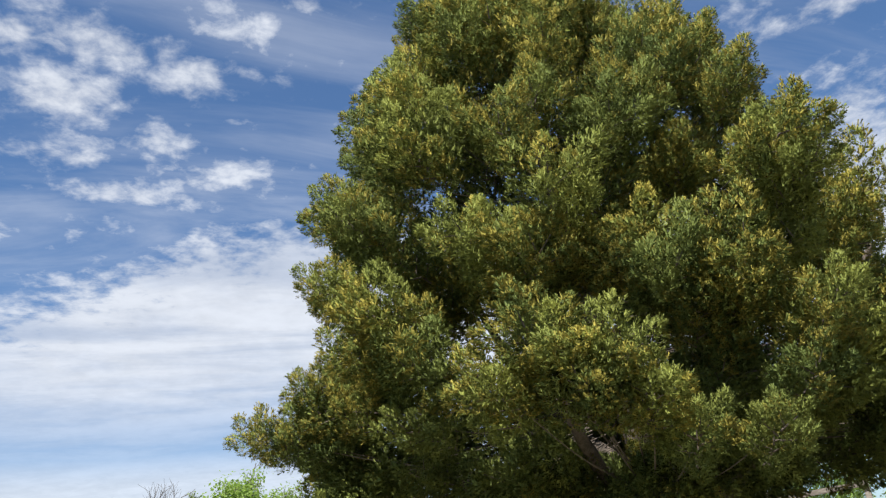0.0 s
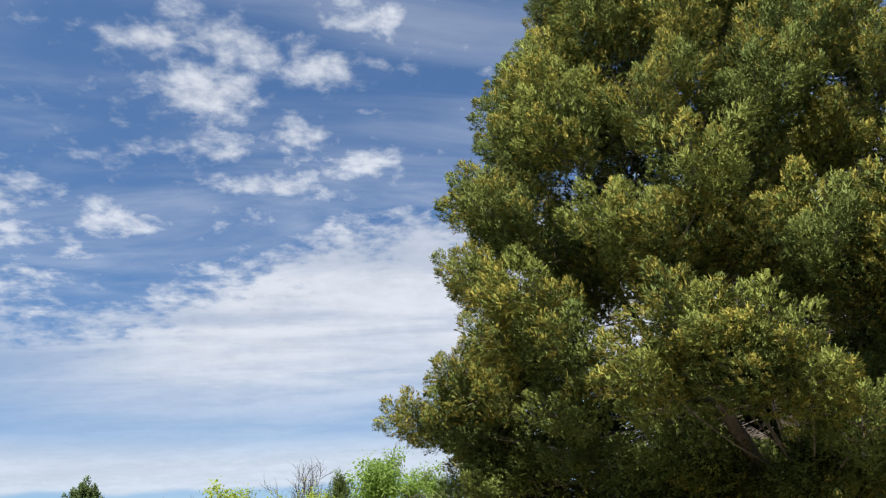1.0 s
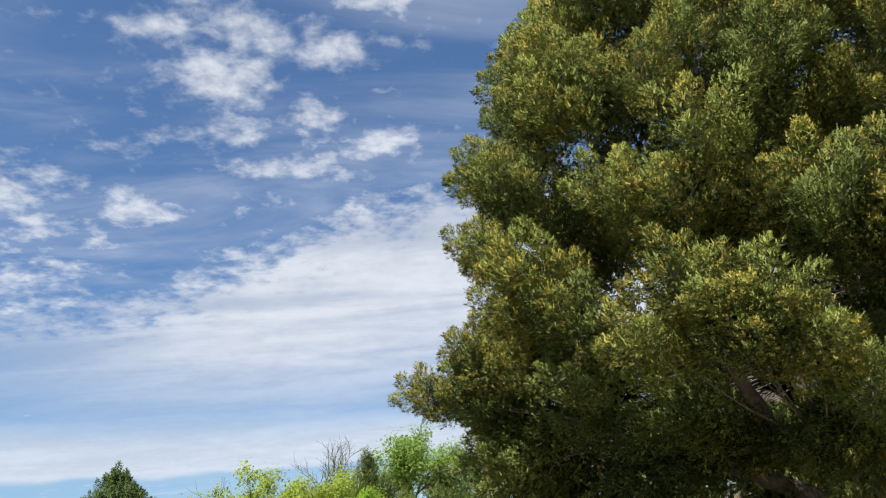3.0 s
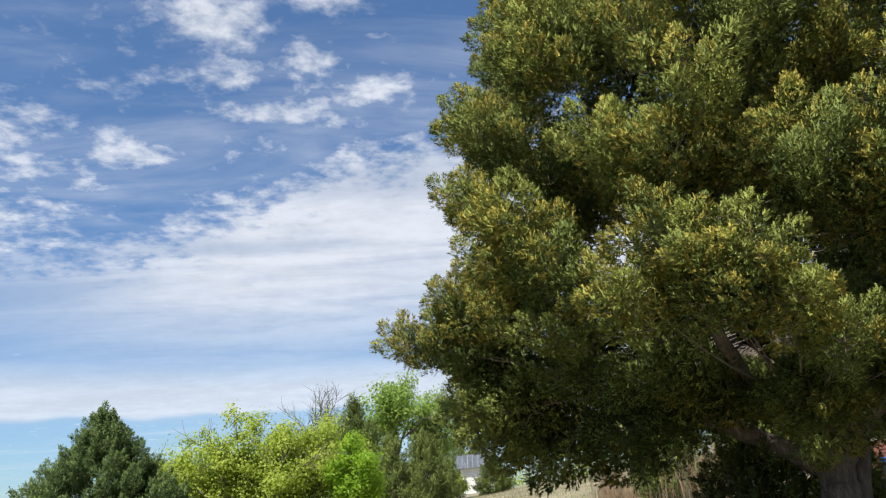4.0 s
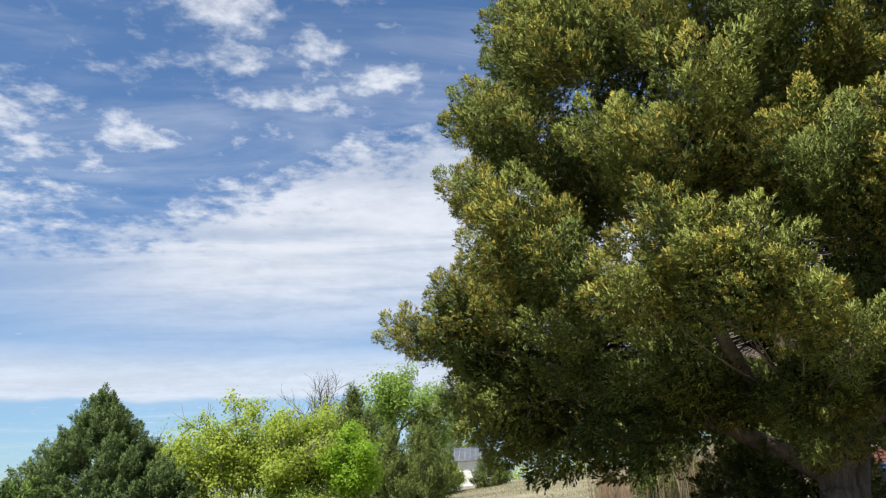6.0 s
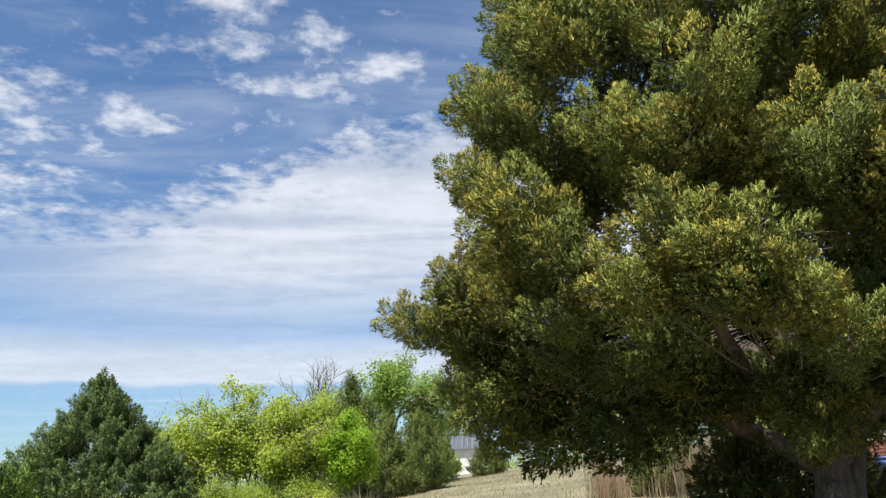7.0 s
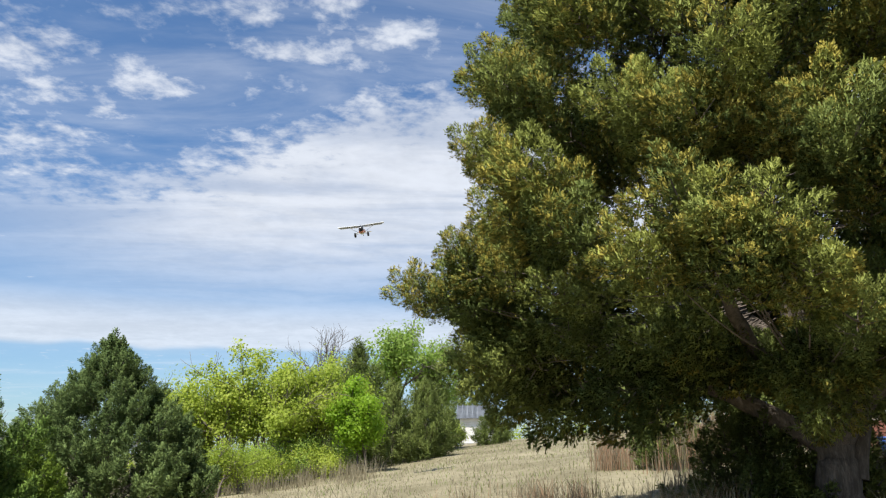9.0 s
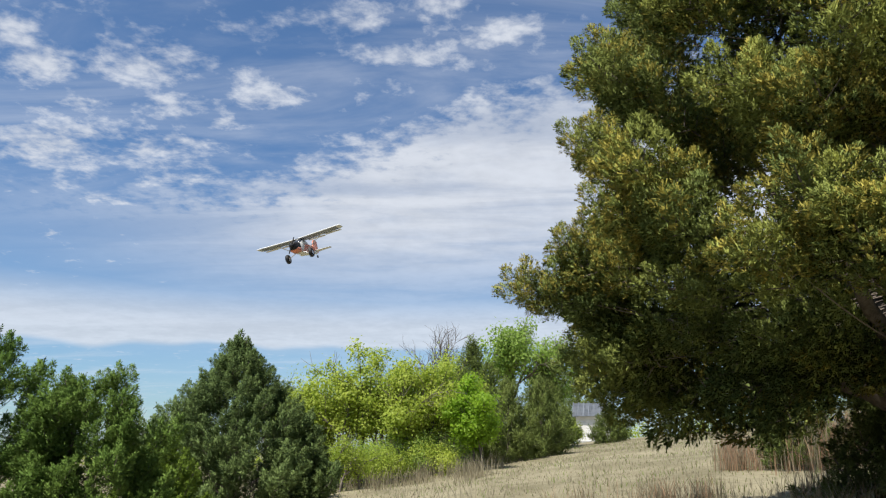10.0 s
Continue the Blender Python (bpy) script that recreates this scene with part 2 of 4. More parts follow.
# ---- plant kit ----
def tubes(segs, sides=5):
    """Tapered tubes: rows of start, end, start radius, end radius."""
    s = np.asarray(segs, float)
    p, q, r0, r1 = s[:, :3], s[:, 3:6], s[:, 6], s[:, 7]
    d = q - p
    d /= np.linalg.norm(d, axis=1, keepdims=True) + 1e-9
    ref = np.where(np.abs(d[:, 2:3]) > 0.9, [[1.0, 0, 0]], [[0, 0, 1.0]])
    u = np.cross(d, ref)
    u /= np.linalg.norm(u, axis=1, keepdims=True)
    w = np.cross(d, u)
    th = np.linspace(0, 2 * math.pi, sides, endpoint=False)
    ring = u[:, None] * np.cos(th)[None, :, None] + w[:, None] * np.sin(th)[None, :, None]
    v = np.concatenate([p[:, None] + ring * r0[:, None, None], q[:, None] + ring * r1[:, None, None]], 1)
    base = np.arange(len(s))[:, None] * 2 * sides
    k = np.arange(sides)
    f = np.stack([k, (k + 1) % sides, (k + 1) % sides + sides, k + sides], 1)
    return v.reshape(-1, 3), (base[:, :, None] + f[None]).reshape(-1, 4)


def pipe(points, radii, sides, rng):
    """One closed, slightly fluted tube along a curve."""
    th = np.linspace(0, 2 * math.pi, sides, endpoint=False)
    u, rings = np.array([1.0, 0.2, 0.1]), []
    flute = 1 + 0.12 * rng.normal(size=sides)
    for k, p in enumerate(points):
        d = points[min(k + 1, len(points) - 1)] - points[max(k - 1, 0)]
        d = d / np.linalg.norm(d)
        u = u - d * (u @ d)
        u /= np.linalg.norm(u)
        w = np.cross(d, u)
        rings.append(p + (u * np.cos(th)[:, None] + w * np.sin(th)[:, None]) * (radii[k] * flute)[:, None])
    n = len(points)
    i, q = np.meshgrid(np.arange(n - 1), np.arange(sides), indexing="ij")
    i, q = i.ravel(), q.ravel()
    f = np.stack([i * sides + q, i * sides + (q + 1) % sides, (i + 1) * sides + (q + 1) % sides, (i + 1) * sides + q], 1)
    return np.concatenate(rings), f


def unit(v):
    return v / (np.linalg.norm(v, axis=-1, keepdims=True) + 1e-9)


def frames(d, rng):
    """Turning matrices whose third column is d, with a chance spin."""
    ref = unit(rng.normal(size=d.shape))
    u = unit(np.cross(d, ref))
    return np.stack([u, np.cross(d, u), d], -1)


BLUNT = [0.10, 0.24, 0.31, 0.30, 0.21, 0.05]
POINTED = [0.10, 0.27, 0.29, 0.22, 0.12, 0.02]


def clump(rng, tufts, twigs, leaf, width, outline, bronze):
    """A lobed mass of scale-leaved tufts along z, one unit long: triangles, 1 where one is a bronze tip, normals.
    Each tuft is a small brush of fine twigs that stand round its axis."""
    k = np.arange(tufts)
    u = ((k + 0.5) / tufts) ** 0.8
    th = k * 2.39996 + rng.uniform(0, 6.28)
    a, b, c = rng.uniform(0, 6.28, 3)

    def girth(u, th):
        lobes = 1 + 0.30 * np.sin(3 * th + a + 2 * u) * np.sin(9 * u + b) + 0.16 * np.sin(5 * th + c) * np.sin(15 * u + a)
        return np.interp(u, [0, 0.15, 0.4, 0.65, 0.85, 1.0], outline) * lobes

    def skin(u, th):
        """Outward normals of the mass."""
        h = 1e-3
        p = lambda a, b: np.stack([girth(a, b) * np.cos(b), girth(a, b) * np.sin(b), a], -1)
        return unit(np.cross(p(u, th + h) - p(u, th - h), p(u + h, th) - p(u - h, th)))

    r = girth(u, th) * np.where(k % 5 == 0, 0.45, rng.uniform(0.72, 1.08, tufts))
    out = skin(u, th)
    heart = np.stack([r * np.cos(th), r * np.sin(th), u], 1)
    way = unit(out * 0.55 + np.array([0, 0, 0.65]) + rng.normal(size=(tufts, 3)) * 0.30)
    long = (leaf * rng.uniform(0.75, 1.4, tufts))[:, None]
    gold = ((rng.random(tufts) < bronze * (0.4 + u)) & (k % 5 > 0)).astype(int)
    x = unit(np.cross(way, rng.normal(size=(tufts, 3))))
    y = np.cross(way, x)
    shards, tip, normals = [], [], []
    for f in range(twigs):
        v = (f + 0.5) / twigs                                  # place along the tuft
        q = rng.uniform(0, 6.28, (tufts, 1))
        fan = x * np.cos(q) + y * np.sin(q)
        e = unit(way * 0.9 + fan * (0.9 - 0.6 * v) + rng.normal(size=(tufts, 3)) * 0.15)
        base = heart + way * long * (v * 1.2 - 0.7) + fan * long * 0.12
        side = unit(np.cross(e, out + rng.normal(size=(tufts, 3)) * 0.5)) * (width * rng.uniform(0.7, 1.3, (tufts, 1)))
        h = e * long * rng.uniform(0.5, 0.9, (tufts, 1))
        blunt = rng.random((tufts, 1)) < 0.5                   # half of the twigs end blunt, half pointed
        foot, head = np.where(blunt, base + h, base), np.where(blunt, base, base + h)
        shards.append(np.stack([foot - side * 0.5, foot + side * 0.5, head], 1))
        normals.append(np.repeat(unit(fan * 0.55 + way * 0.35 + out * 0.7)[:, None], 3, 1))
        tip.append(gold)
    return np.concatenate(shards), np.concatenate(tip), np.concatenate(normals)


KIT = np.random.default_rng(11)
FINE = [clump(KIT, 64, 14, 0.110, 0.030, BLUNT, 0.5) for _ in range(14)]
BACK = [clump(KIT, 34, 12, 0.15, 0.046, BLUNT, 0.4) for _ in range(8)]
MIDDLE = [clump(KIT, 24, 10, 0.18, 0.062, POINTED, 0.3) for _ in range(10)]
COARSE = [clump(KIT, 13, 9, 0.26, 0.066, POINTED, 0.3) for _ in range(8)]


def plant_sprays(rng, kit, pos, d, size, share):
    """Sets sprays of a kit at places, along directions; returns triangles, tip marks and normals."""
    which = rng.integers(len(kit), size=len(pos))
    turn = frames(d, rng)
    m = turn * size[:, None, None]
    quads, tips, normals = [], [], []
    for i, (q, t, nn) in enumerate(kit):
        k = which == i
        if k.any():
            quads.append((np.einsum("nij,mvj->nmvi", m[k], q) + pos[k][:, None, None]).reshape(-1, 3, 3))
            normals.append(np.einsum("nij,mvj->nmvi", turn[k], nn).reshape(-1, 3, 3))
            tips.append((t[None] * (rng.random(k.sum()) < share)[:, None]).ravel().astype(int))
    return np.concatenate(quads), np.concatenate(tips), np.concatenate(normals)


def quad_mesh(name, quads, mats, index=None):
    n = len(quads)
    return mesh_of(name, quads.reshape(-1, 3), np.arange(n * 4).reshape(n, 4), mats, index)


def bough_line(o, e, lift, steps=9):
    """A bough from o to e that dips and then turns up."""
    s = np.linspace(0, 1, steps)[:, None]
    p = o + (e - o) * s
    p[:, 2] += lift * (s[:, 0] ** 2 - s[:, 0])
    return p


def bough(rng, o, e, lift, length, count, size, kit=FINE, upward=0.45, tipshare=0.5, splay=0.75):
    """Foliage triangles and twig tubes of one bough: pointed clumps staggered behind its tip at e."""
    line = bough_line(np.asarray(o, float), np.asarray(e, float), lift, 12)
    span = np.linalg.norm(line[-1] - line[0])
    r = np.linspace(0.010, 0.003, 12) * (span / 3.2)
    segs = [(*line[a], *line[a + 1], r[a], r[a + 1]) for a in range(9)]
    d = unit(unit(line[-1] - line[-4]) + np.array([0, 0, upward * 0.4]))
    x = unit(np.cross(d, [0.13, 0.2, 1.0]))
    y = np.cross(d, x)
    k = np.arange(count)
    back = (k / max(1, count - 1)) ** 0.9 * min(length, span * 0.9)
    th = k * 2.39996 + rng.uniform(0, 6.28)
    side = x * np.cos(th)[:, None] + y * (np.sin(th) * 0.8)[:, None]
    spread = np.where(k == 0, 0.0, splay)
    sz = size * rng.uniform(0.8, 1.25, count) * np.where(k == 0, 1.0, 1.05)
    way = unit(d * 0.8 + side * spread[:, None] + np.array([0, 0, upward]) + rng.normal(size=(count, 3)) * 0.15)
    root = np.asarray(e, float) - d * back[:, None] - d * (size * 0.92) + side * (spread * size * 0.30)[:, None]
    segs += [(*(root[i] - side[i] * spread[i] * size * 0.3), *(root[i] + way[i] * sz[i] * 0.4), 0.010, 0.003) for i in range(count)]
    quads, tips, normals = plant_sprays(rng, kit, root, way, sz, tipshare * rng.uniform(0.1, 1.9))
    return quads, tips, segs, normals


def bough_part(rng, name, parent, mats, args, origin, sides=4):
    quads, tips, segs, normals = args
    v, f = tubes(segs, sides)
    f = np.concatenate([f[:, :3], f[:, [0, 2, 3]]])
    n = len(quads)
    verts = np.concatenate([quads.reshape(-1, 3), v]) - origin
    faces = np.concatenate([np.arange(n * 3).reshape(n, 3), f + n * 3])
    index = np.concatenate([tips, np.full(len(f), 2)])
    me = mesh_of(name, verts, faces, mats, index, smooth=True)
    flat = unit(np.cross(v[f[:, 1]] - v[f[:, 0]], v[f[:, 2]] - v[f[:, 0]]))
    me.normals_split_custom_set(np.concatenate([normals.reshape(-1, 3), np.repeat(flat, 3, 0)]).astype(np.float32).tolist())
    return tagged(child(name, me, parent), kind="stuff")


# ---- the great cedar ----
CROWN_Z = [1.7, 2.0, 2.4, 2.8, 3.2, 3.8, 4.8, 5.6, 6.5, 7.2, 7.9, 8.6, 9.2, 9.8]
CROWN_LOW = [-2.95, -3.5, -4.0, -4.25, -4.3, -4.0, -3.95, -3.7, -3.4, -3.2, -2.95, -2.65, -2.0, -1.25]
CROWN_HIGH = [1.4, 2.6, 3.3, 3.6, 3.7, 3.6, 3.15, 2.75, 2.4, 2.05, 1.6, 0.9, 0.2, -0.5]
CROWN_NEAR = [1.3, 1.6, 2.0, 2.35, 2.75, 3.25, 3.4, 3.25, 2.85, 2.5, 2.1, 1.6, 1.1, 0.5]


def crown_edge(z, th):
    """Where the great cedar's crown ends at a height: across and away from the stem; it is undercut on the near side."""
    lo, hi, near = (float(np.interp(z, CROWN_Z, c)) for c in (CROWN_LOW, CROWN_HIGH, CROWN_NEAR))
    c, s = math.cos(th), math.sin(th)
    return (lo + hi) / 2, (hi - lo) / 2 * c, (near if s < 0 else (hi - lo) * 0.46) * s


def great_cedar():
    rng = np.random.default_rng(5)
    az, dist = 33.5, 9.0
    foot = on_ground(az, dist)
    a = radians(az)
    across, away = np.array([math.cos(a), -math.sin(a), 0]), np.array([math.sin(a), math.cos(a), 0])
    base = np.array([foot.x, foot.y, 0.0])
    tree = thing("cedar_tree", foot, "large spreading eastern red cedar with bronze-green foliage and low limbs", "tree")
    origin = np.array(foot)

    def spot(off, depth, z):
        return base + across * off + away * depth + np.array([0, 0, z])

    # trunk: a short bole that forks into leaders
    segs = []

    def limb(points, r0, r1):
        pts = [np.asarray(p, float) for p in points]
        fine = []
        for k in range(len(pts) - 1):
            p0, p3 = pts[max(k - 1, 0)], pts[min(k + 2, len(pts) - 1)]
            for u in np.linspace(0, 1, 6, endpoint=False):
                p, q = pts[k], pts[k + 1]
                fine.append(0.5 * (2 * p + (q - p0) * u + (2 * p0 - 5 * p + 4 * q - p3) * u * u + (3 * p - p0 - 3 * q + p3) * u ** 3) + rng.normal(size=3) * r0 * 0.07)
        fine.append(pts[-1])
        return np.array(fine), np.linspace(r0, r1, len(fine))

    z0 = foot.z
    bole = limb([spot(0, 0, z0 - 0.1), spot(0.02, 0, z0 + 0.5), spot(-0.05, 0.05, 2.0), spot(-0.35, 0.05, 4.0), spot(-0.65, 0, 6.5), spot(-0.8, 0, 9.3)], 0.26, 0.03)
    v, f = pipe(*bole, 14, rng)
    child("trunk", mesh_of("trunk", v - origin, f, [BARK], smooth=True), tree, "dark furrowed shredding bark")
    limbs = [([spot(0.0, 0, 1.5), spot(0.3, -0.1, 2.0), spot(0.75, -0.3, 2.4), spot(1.6, -0.5, 3.3), spot(2.5, -0.6, 4.4)], 0.11, 0.03),
             ([spot(0, -0.05, 1.6), spot(-0.9, -0.2, 2.15), spot(-2.0, -0.4, 2.6), spot(-3.2, -0.6, 3.2)], 0.12, 0.03),
             ([spot(-0.05, 0, 1.8), spot(0.3, 0.6, 2.6), spot(0.8, 1.4, 4.3), spot(1.0, 1.5, 6.0)], 0.13, 0.02),
             ([spot(0, 0, 2.2), spot(0.7, -0.4, 3.6), spot(1.0, -0.5, 5.0), spot(1.2, -0.4, 6.4)], 0.11, 0.02),
             ([spot(-0.1, 0, 2.4), spot(-1.0, 0.8, 3.4), spot(-1.9, 1.3, 5.0), spot(-2.3, 1.4, 6.6)], 0.10, 0.02),
             ([spot(-0.1, -0.1, 2.0), spot(-0.6, -1.1, 2.6), spot(-0.7, -2.1, 3.1), spot(-0.6, -3.0, 3.6)], 0.10, 0.02),
             ([spot(0.2, 0, 1.3), spot(0.35, 0.1, 2.2), spot(0.5, 0.1, 3.4)], 0.09, 0.04)]
    for pts, r0, r1 in limbs:
        v, f = pipe(*limb(pts, r0, r1), 10, rng)
        child("limb", mesh_of("limb", v - origin, f, [BARK], smooth=True), tree)

    mats = [CEDAR, CEDAR_TIP, BARK]
    stem = lambda z: spot(np.interp(z, [1, 4, 6.5, 9.3], [0, -0.35, -0.65, -0.8]), 0, z)
    # the foremost boughs, bearing and distance from the path, height of the tip, girth
    plumes = [(24.7, 5.1, 3.36, 0.30), (27.6, 5.1, 3.20, 0.26), (31.6, 5.1, 3.13, 0.24), (33.6, 5.2, 2.82, 0.26), (21.2, 5.3, 3.06, 0.26), (28.2, 5.0, 2.92, 0.28),
              (29.5, 6.2, 4.38, 0.22), (33.0, 6.1, 4.22, 0.22), (36.5, 6.1, 3.96, 0.22), (39.3, 6.1, 3.70, 0.20), (36.6, 5.6, 2.55, 0.12), (43.0, 6.1, 3.85, 0.28),
              (46.0, 6.2, 3.00, 0.14), (48.5, 6.3, 3.50, 0.22), (42.5, 6.0, 2.55, 0.12), (3.9, 8.3, 3.40, 0.20), (6.2, 8.3, 3.36, 0.24), (7.4, 8.2, 3.80, 0.24)]
    tips = [(Vector(polar(b, d, z)), g) for b, d, z, g in plumes]
    count = 310
    for k in range(count):
        # heights spread evenly over the crown's surface
        z = float(np.interp(k / (count - 1), [0, 0.20, 0.48, 0.72, 0.90, 1.0], [2.05, 2.85, 4.3, 6.2, 8.2, 9.6]))
        th = k * 2.39996 + rng.uniform(-0.25, 0.25)
        near = math.sin(th) < 0.3
        mid, dx, dy = crown_edge(z, th)
        side = abs(math.cos(th)) > 0.9
        f = rng.uniform(0.86, 1.05) if side else (0.70 if k % 4 == 0 else rng.uniform(0.84, 1.06))
        f *= 1 + 0.10 * noise.noise(Vector((math.cos(th) * 2.4, math.sin(th) * 2.4, z * 0.8)))
        if z < 3.0 and mid + dx * f > 0.3:
            z = 2.40 + 0.5 * (z - 1.8)                                       # the crown is cut higher over the fence
        e = spot(mid + dx * f, dy * f, z)
        bearing, rise_to = math.degrees(math.atan2(e[0], e[1])), math.degrees(math.atan2(z - 1.55, math.hypot(e[0], e[1])))
        if near and (15.5 < bearing < 38 and 10.0 < rise_to < 19.0 or 20 < bearing < 29 and 18 < rise_to < 22.5):
            continue                                       # a dark hollow among the boughs
        if 22.5 < bearing < 27 and rise_to < 6:
            continue                                       # a gap under the boughs
        if not near and 19 < bearing < 23 and 13 < rise_to < 17:
            continue
        if math.hypot(bearing - 19.5, rise_to - 27.5) < 1.0 or math.hypot(bearing - 41.5, rise_to - 20.5) < 1.2:
            continue
        rise = np.interp(z, [1.7, 3, 6, 10], [-0.9, -0.1, 0.7, 1.0]) * (0.4 + 0.25 * abs(dx) + 0.1)
        o = stem(float(np.clip(z - rise, 1.7, 9.2)))
        o = o + (e - o) * 0.12
        reach = np.linalg.norm(e - o)
        big = rng.uniform(0.85, 1.25)
        if not near and z < 8.0:
            args = bough(rng, o, e, 0.25 * reach ** 0.5 + 0.15, 0.9, 8, 0.58, BACK, 0.45, 0.3)
        else:
            args = bough(rng, o, e, 0.25 * reach ** 0.5 + 0.15, 0.60 * big, 11, 0.36 * big, FINE, 0.5 if z > 2.6 else 0.15, 0.65 if z > 3.4 else 0.15, 0.85)
        bough_part(rng, "bough", tree, mats, args, origin)
    # leaders that stand free at the top, across, depth, height
    for off, dep, z in ((0.5, 0, 8.65), (1.4, -0.2, 8.3), (1.6, 0.2, 7.9), (2.1, 0.0, 7.2), (2.4, 0.1, 6.6), (2.65, -0.1, 5.6), (2.9, -0.2, 5.2), (0.95, -0.4, 8.0), (-0.9, 0, 10.0), (-0.3, 0, 9.5), (-0.2, -1.5, 7.9), (-0.8, -1.4, 8.3), (0.3, -1.3, 7.7)):
        tips.append((Vector(spot(off, dep, z)), 0.24))
    rng = np.random.default_rng(8)
    for p, g in tips:
        e = np.array(p)
        o = stem(float(np.clip(e[2] - 0.4 - 0.16 * e[2], 2.3, 8.8)))
        low = e[2] < 2.75
        args = bough(rng, o + (e - o) * 0.15, e, 0.6, max(0.50, 1.9 * g), int(9 + 16 * g), 0.25 + 0.28 * g, FINE, 0.55, 0.25 if low else 0.85, 0.9)
        bough_part(rng, "bough", tree, mats, args, origin)


great_cedar()


# ---- other plants ----
def cedar(az, d, height, radius, mats, label, count=70, per=26, size=0.42, seed=1, lean=0.0, low=0.05, kit=MIDDLE, group="", power=0.8, name="cedar_tree", lift=0.0, sweep=0.0, whorls=0):
    """A smaller cedar: a straight stem and rising boughs in a cone."""
    rng = np.random.default_rng(seed)
    foot = on_ground(az, d, lift)
    tree = thing(name, foot, label, "tree", group)
    o3 = np.array(foot)
    v, f = tubes([(0, 0, -0.05, lean * height * 0.5, 0, height * 0.5, 0.035 * height ** 0.8, 0.02 * height ** 0.8), (lean * height * 0.5, 0, height * 0.5, lean * height, 0, height * 0.97, 0.02 * height ** 0.8, 0.006)], 7)
    child("trunk", mesh_of("trunk", v, f, [BARK]), tree)
    quads, tips, segs, normals = [], [], [], []
    for k in range(count):
        u = (k + 0.5) / count
        h = height * (low + (1 - low) * u ** 1.2)
        th = k * 2.39996 + rng.uniform(-0.3, 0.3)
        r = radius * max(0.05, (1 - (h / height - low) / (1 - low))) ** power * rng.uniform(0.72, 1.12)
        r *= min(1.0, 0.62 + 2.2 * h / height) * (1 + sweep * math.cos(th))
        if whorls:                                             # boughs gather in layers with gaps between
            step = height / whorls
            h = h + 0.75 * (round(h / step) * step - h)
        e = np.array([lean * h + r * math.cos(th), r * math.sin(th), h + (0.12 + 0.4 * sweep) * r])
        o = np.array([lean * h * 0.8, 0, max(0.1, h - 0.55 * r - 0.1)])
        g = (0.22 + 0.10 * r) * size / 0.34
        q, t, s, nn = bough(rng, o, e, 0.25 * r + 0.05, 1.9 * g, per + 1, 1.15 * g, kit, 0.38, 0.5, 0.7)
        quads.append(q), tips.append(t), segs.extend(s), normals.append(nn)
    q, t, s, nn = bough(rng, np.array([lean * height * 0.8, 0, height * 0.75]), np.array([lean * height, 0, height * 1.02]), 0, height * 0.12, 4, 0.42 * size / 0.34, kit, 0.9, 0.5, 0.4)
    quads.append(q), tips.append(t), segs.extend(s), normals.append(nn)
    bough_part(rng, "crown", tree, mats, (np.concatenate(quads), np.concatenate(tips), segs, np.concatenate(normals)), np.zeros(3), 3)
    return tree


def branching(rng, height, spread, levels, forks, r0, start=0.3, wander=0.25, rise=0.35):
    """A forking skeleton: segments and twig ends."""
    segs, ends = [], []

    def grow(p, d, length, r, level):
        n = 3
        for k in range(n):
            d = unit(d + rng.normal(size=3) * wander * 0.5 + np.array([0, 0, rise * 0.12]))
            q = p + d * length / n
            segs.append((*p, *q, max(r * (1 - 0.14 * k), 0.0003 * height + 0.004), max(r * (1 - 0.14 * (k + 1)), 0.0003 * height + 0.004)))
            p = q
            if level < levels and (k > 0 or level > 0):
                for _ in range(rng.integers(1, forks + 1)):
                    side = unit(np.cross(d, rng.normal(size=3)))
                    grow(p, unit(d + side * spread * rng.uniform(0.6, 1.2)), length * rng.uniform(0.5, 0.72), r * 0.55, level + 1)
        ends.append(p)

    grow(np.zeros(3), np.array([0, 0, 1.0]), height * 0.5, r0, 0)
    top = max(e[2] for e in ends)
    k = height / top
    segs = [tuple(np.array(s) * np.array([k] * 6 + [1, 1])) for s in segs]
    return segs, np.array(ends) * k


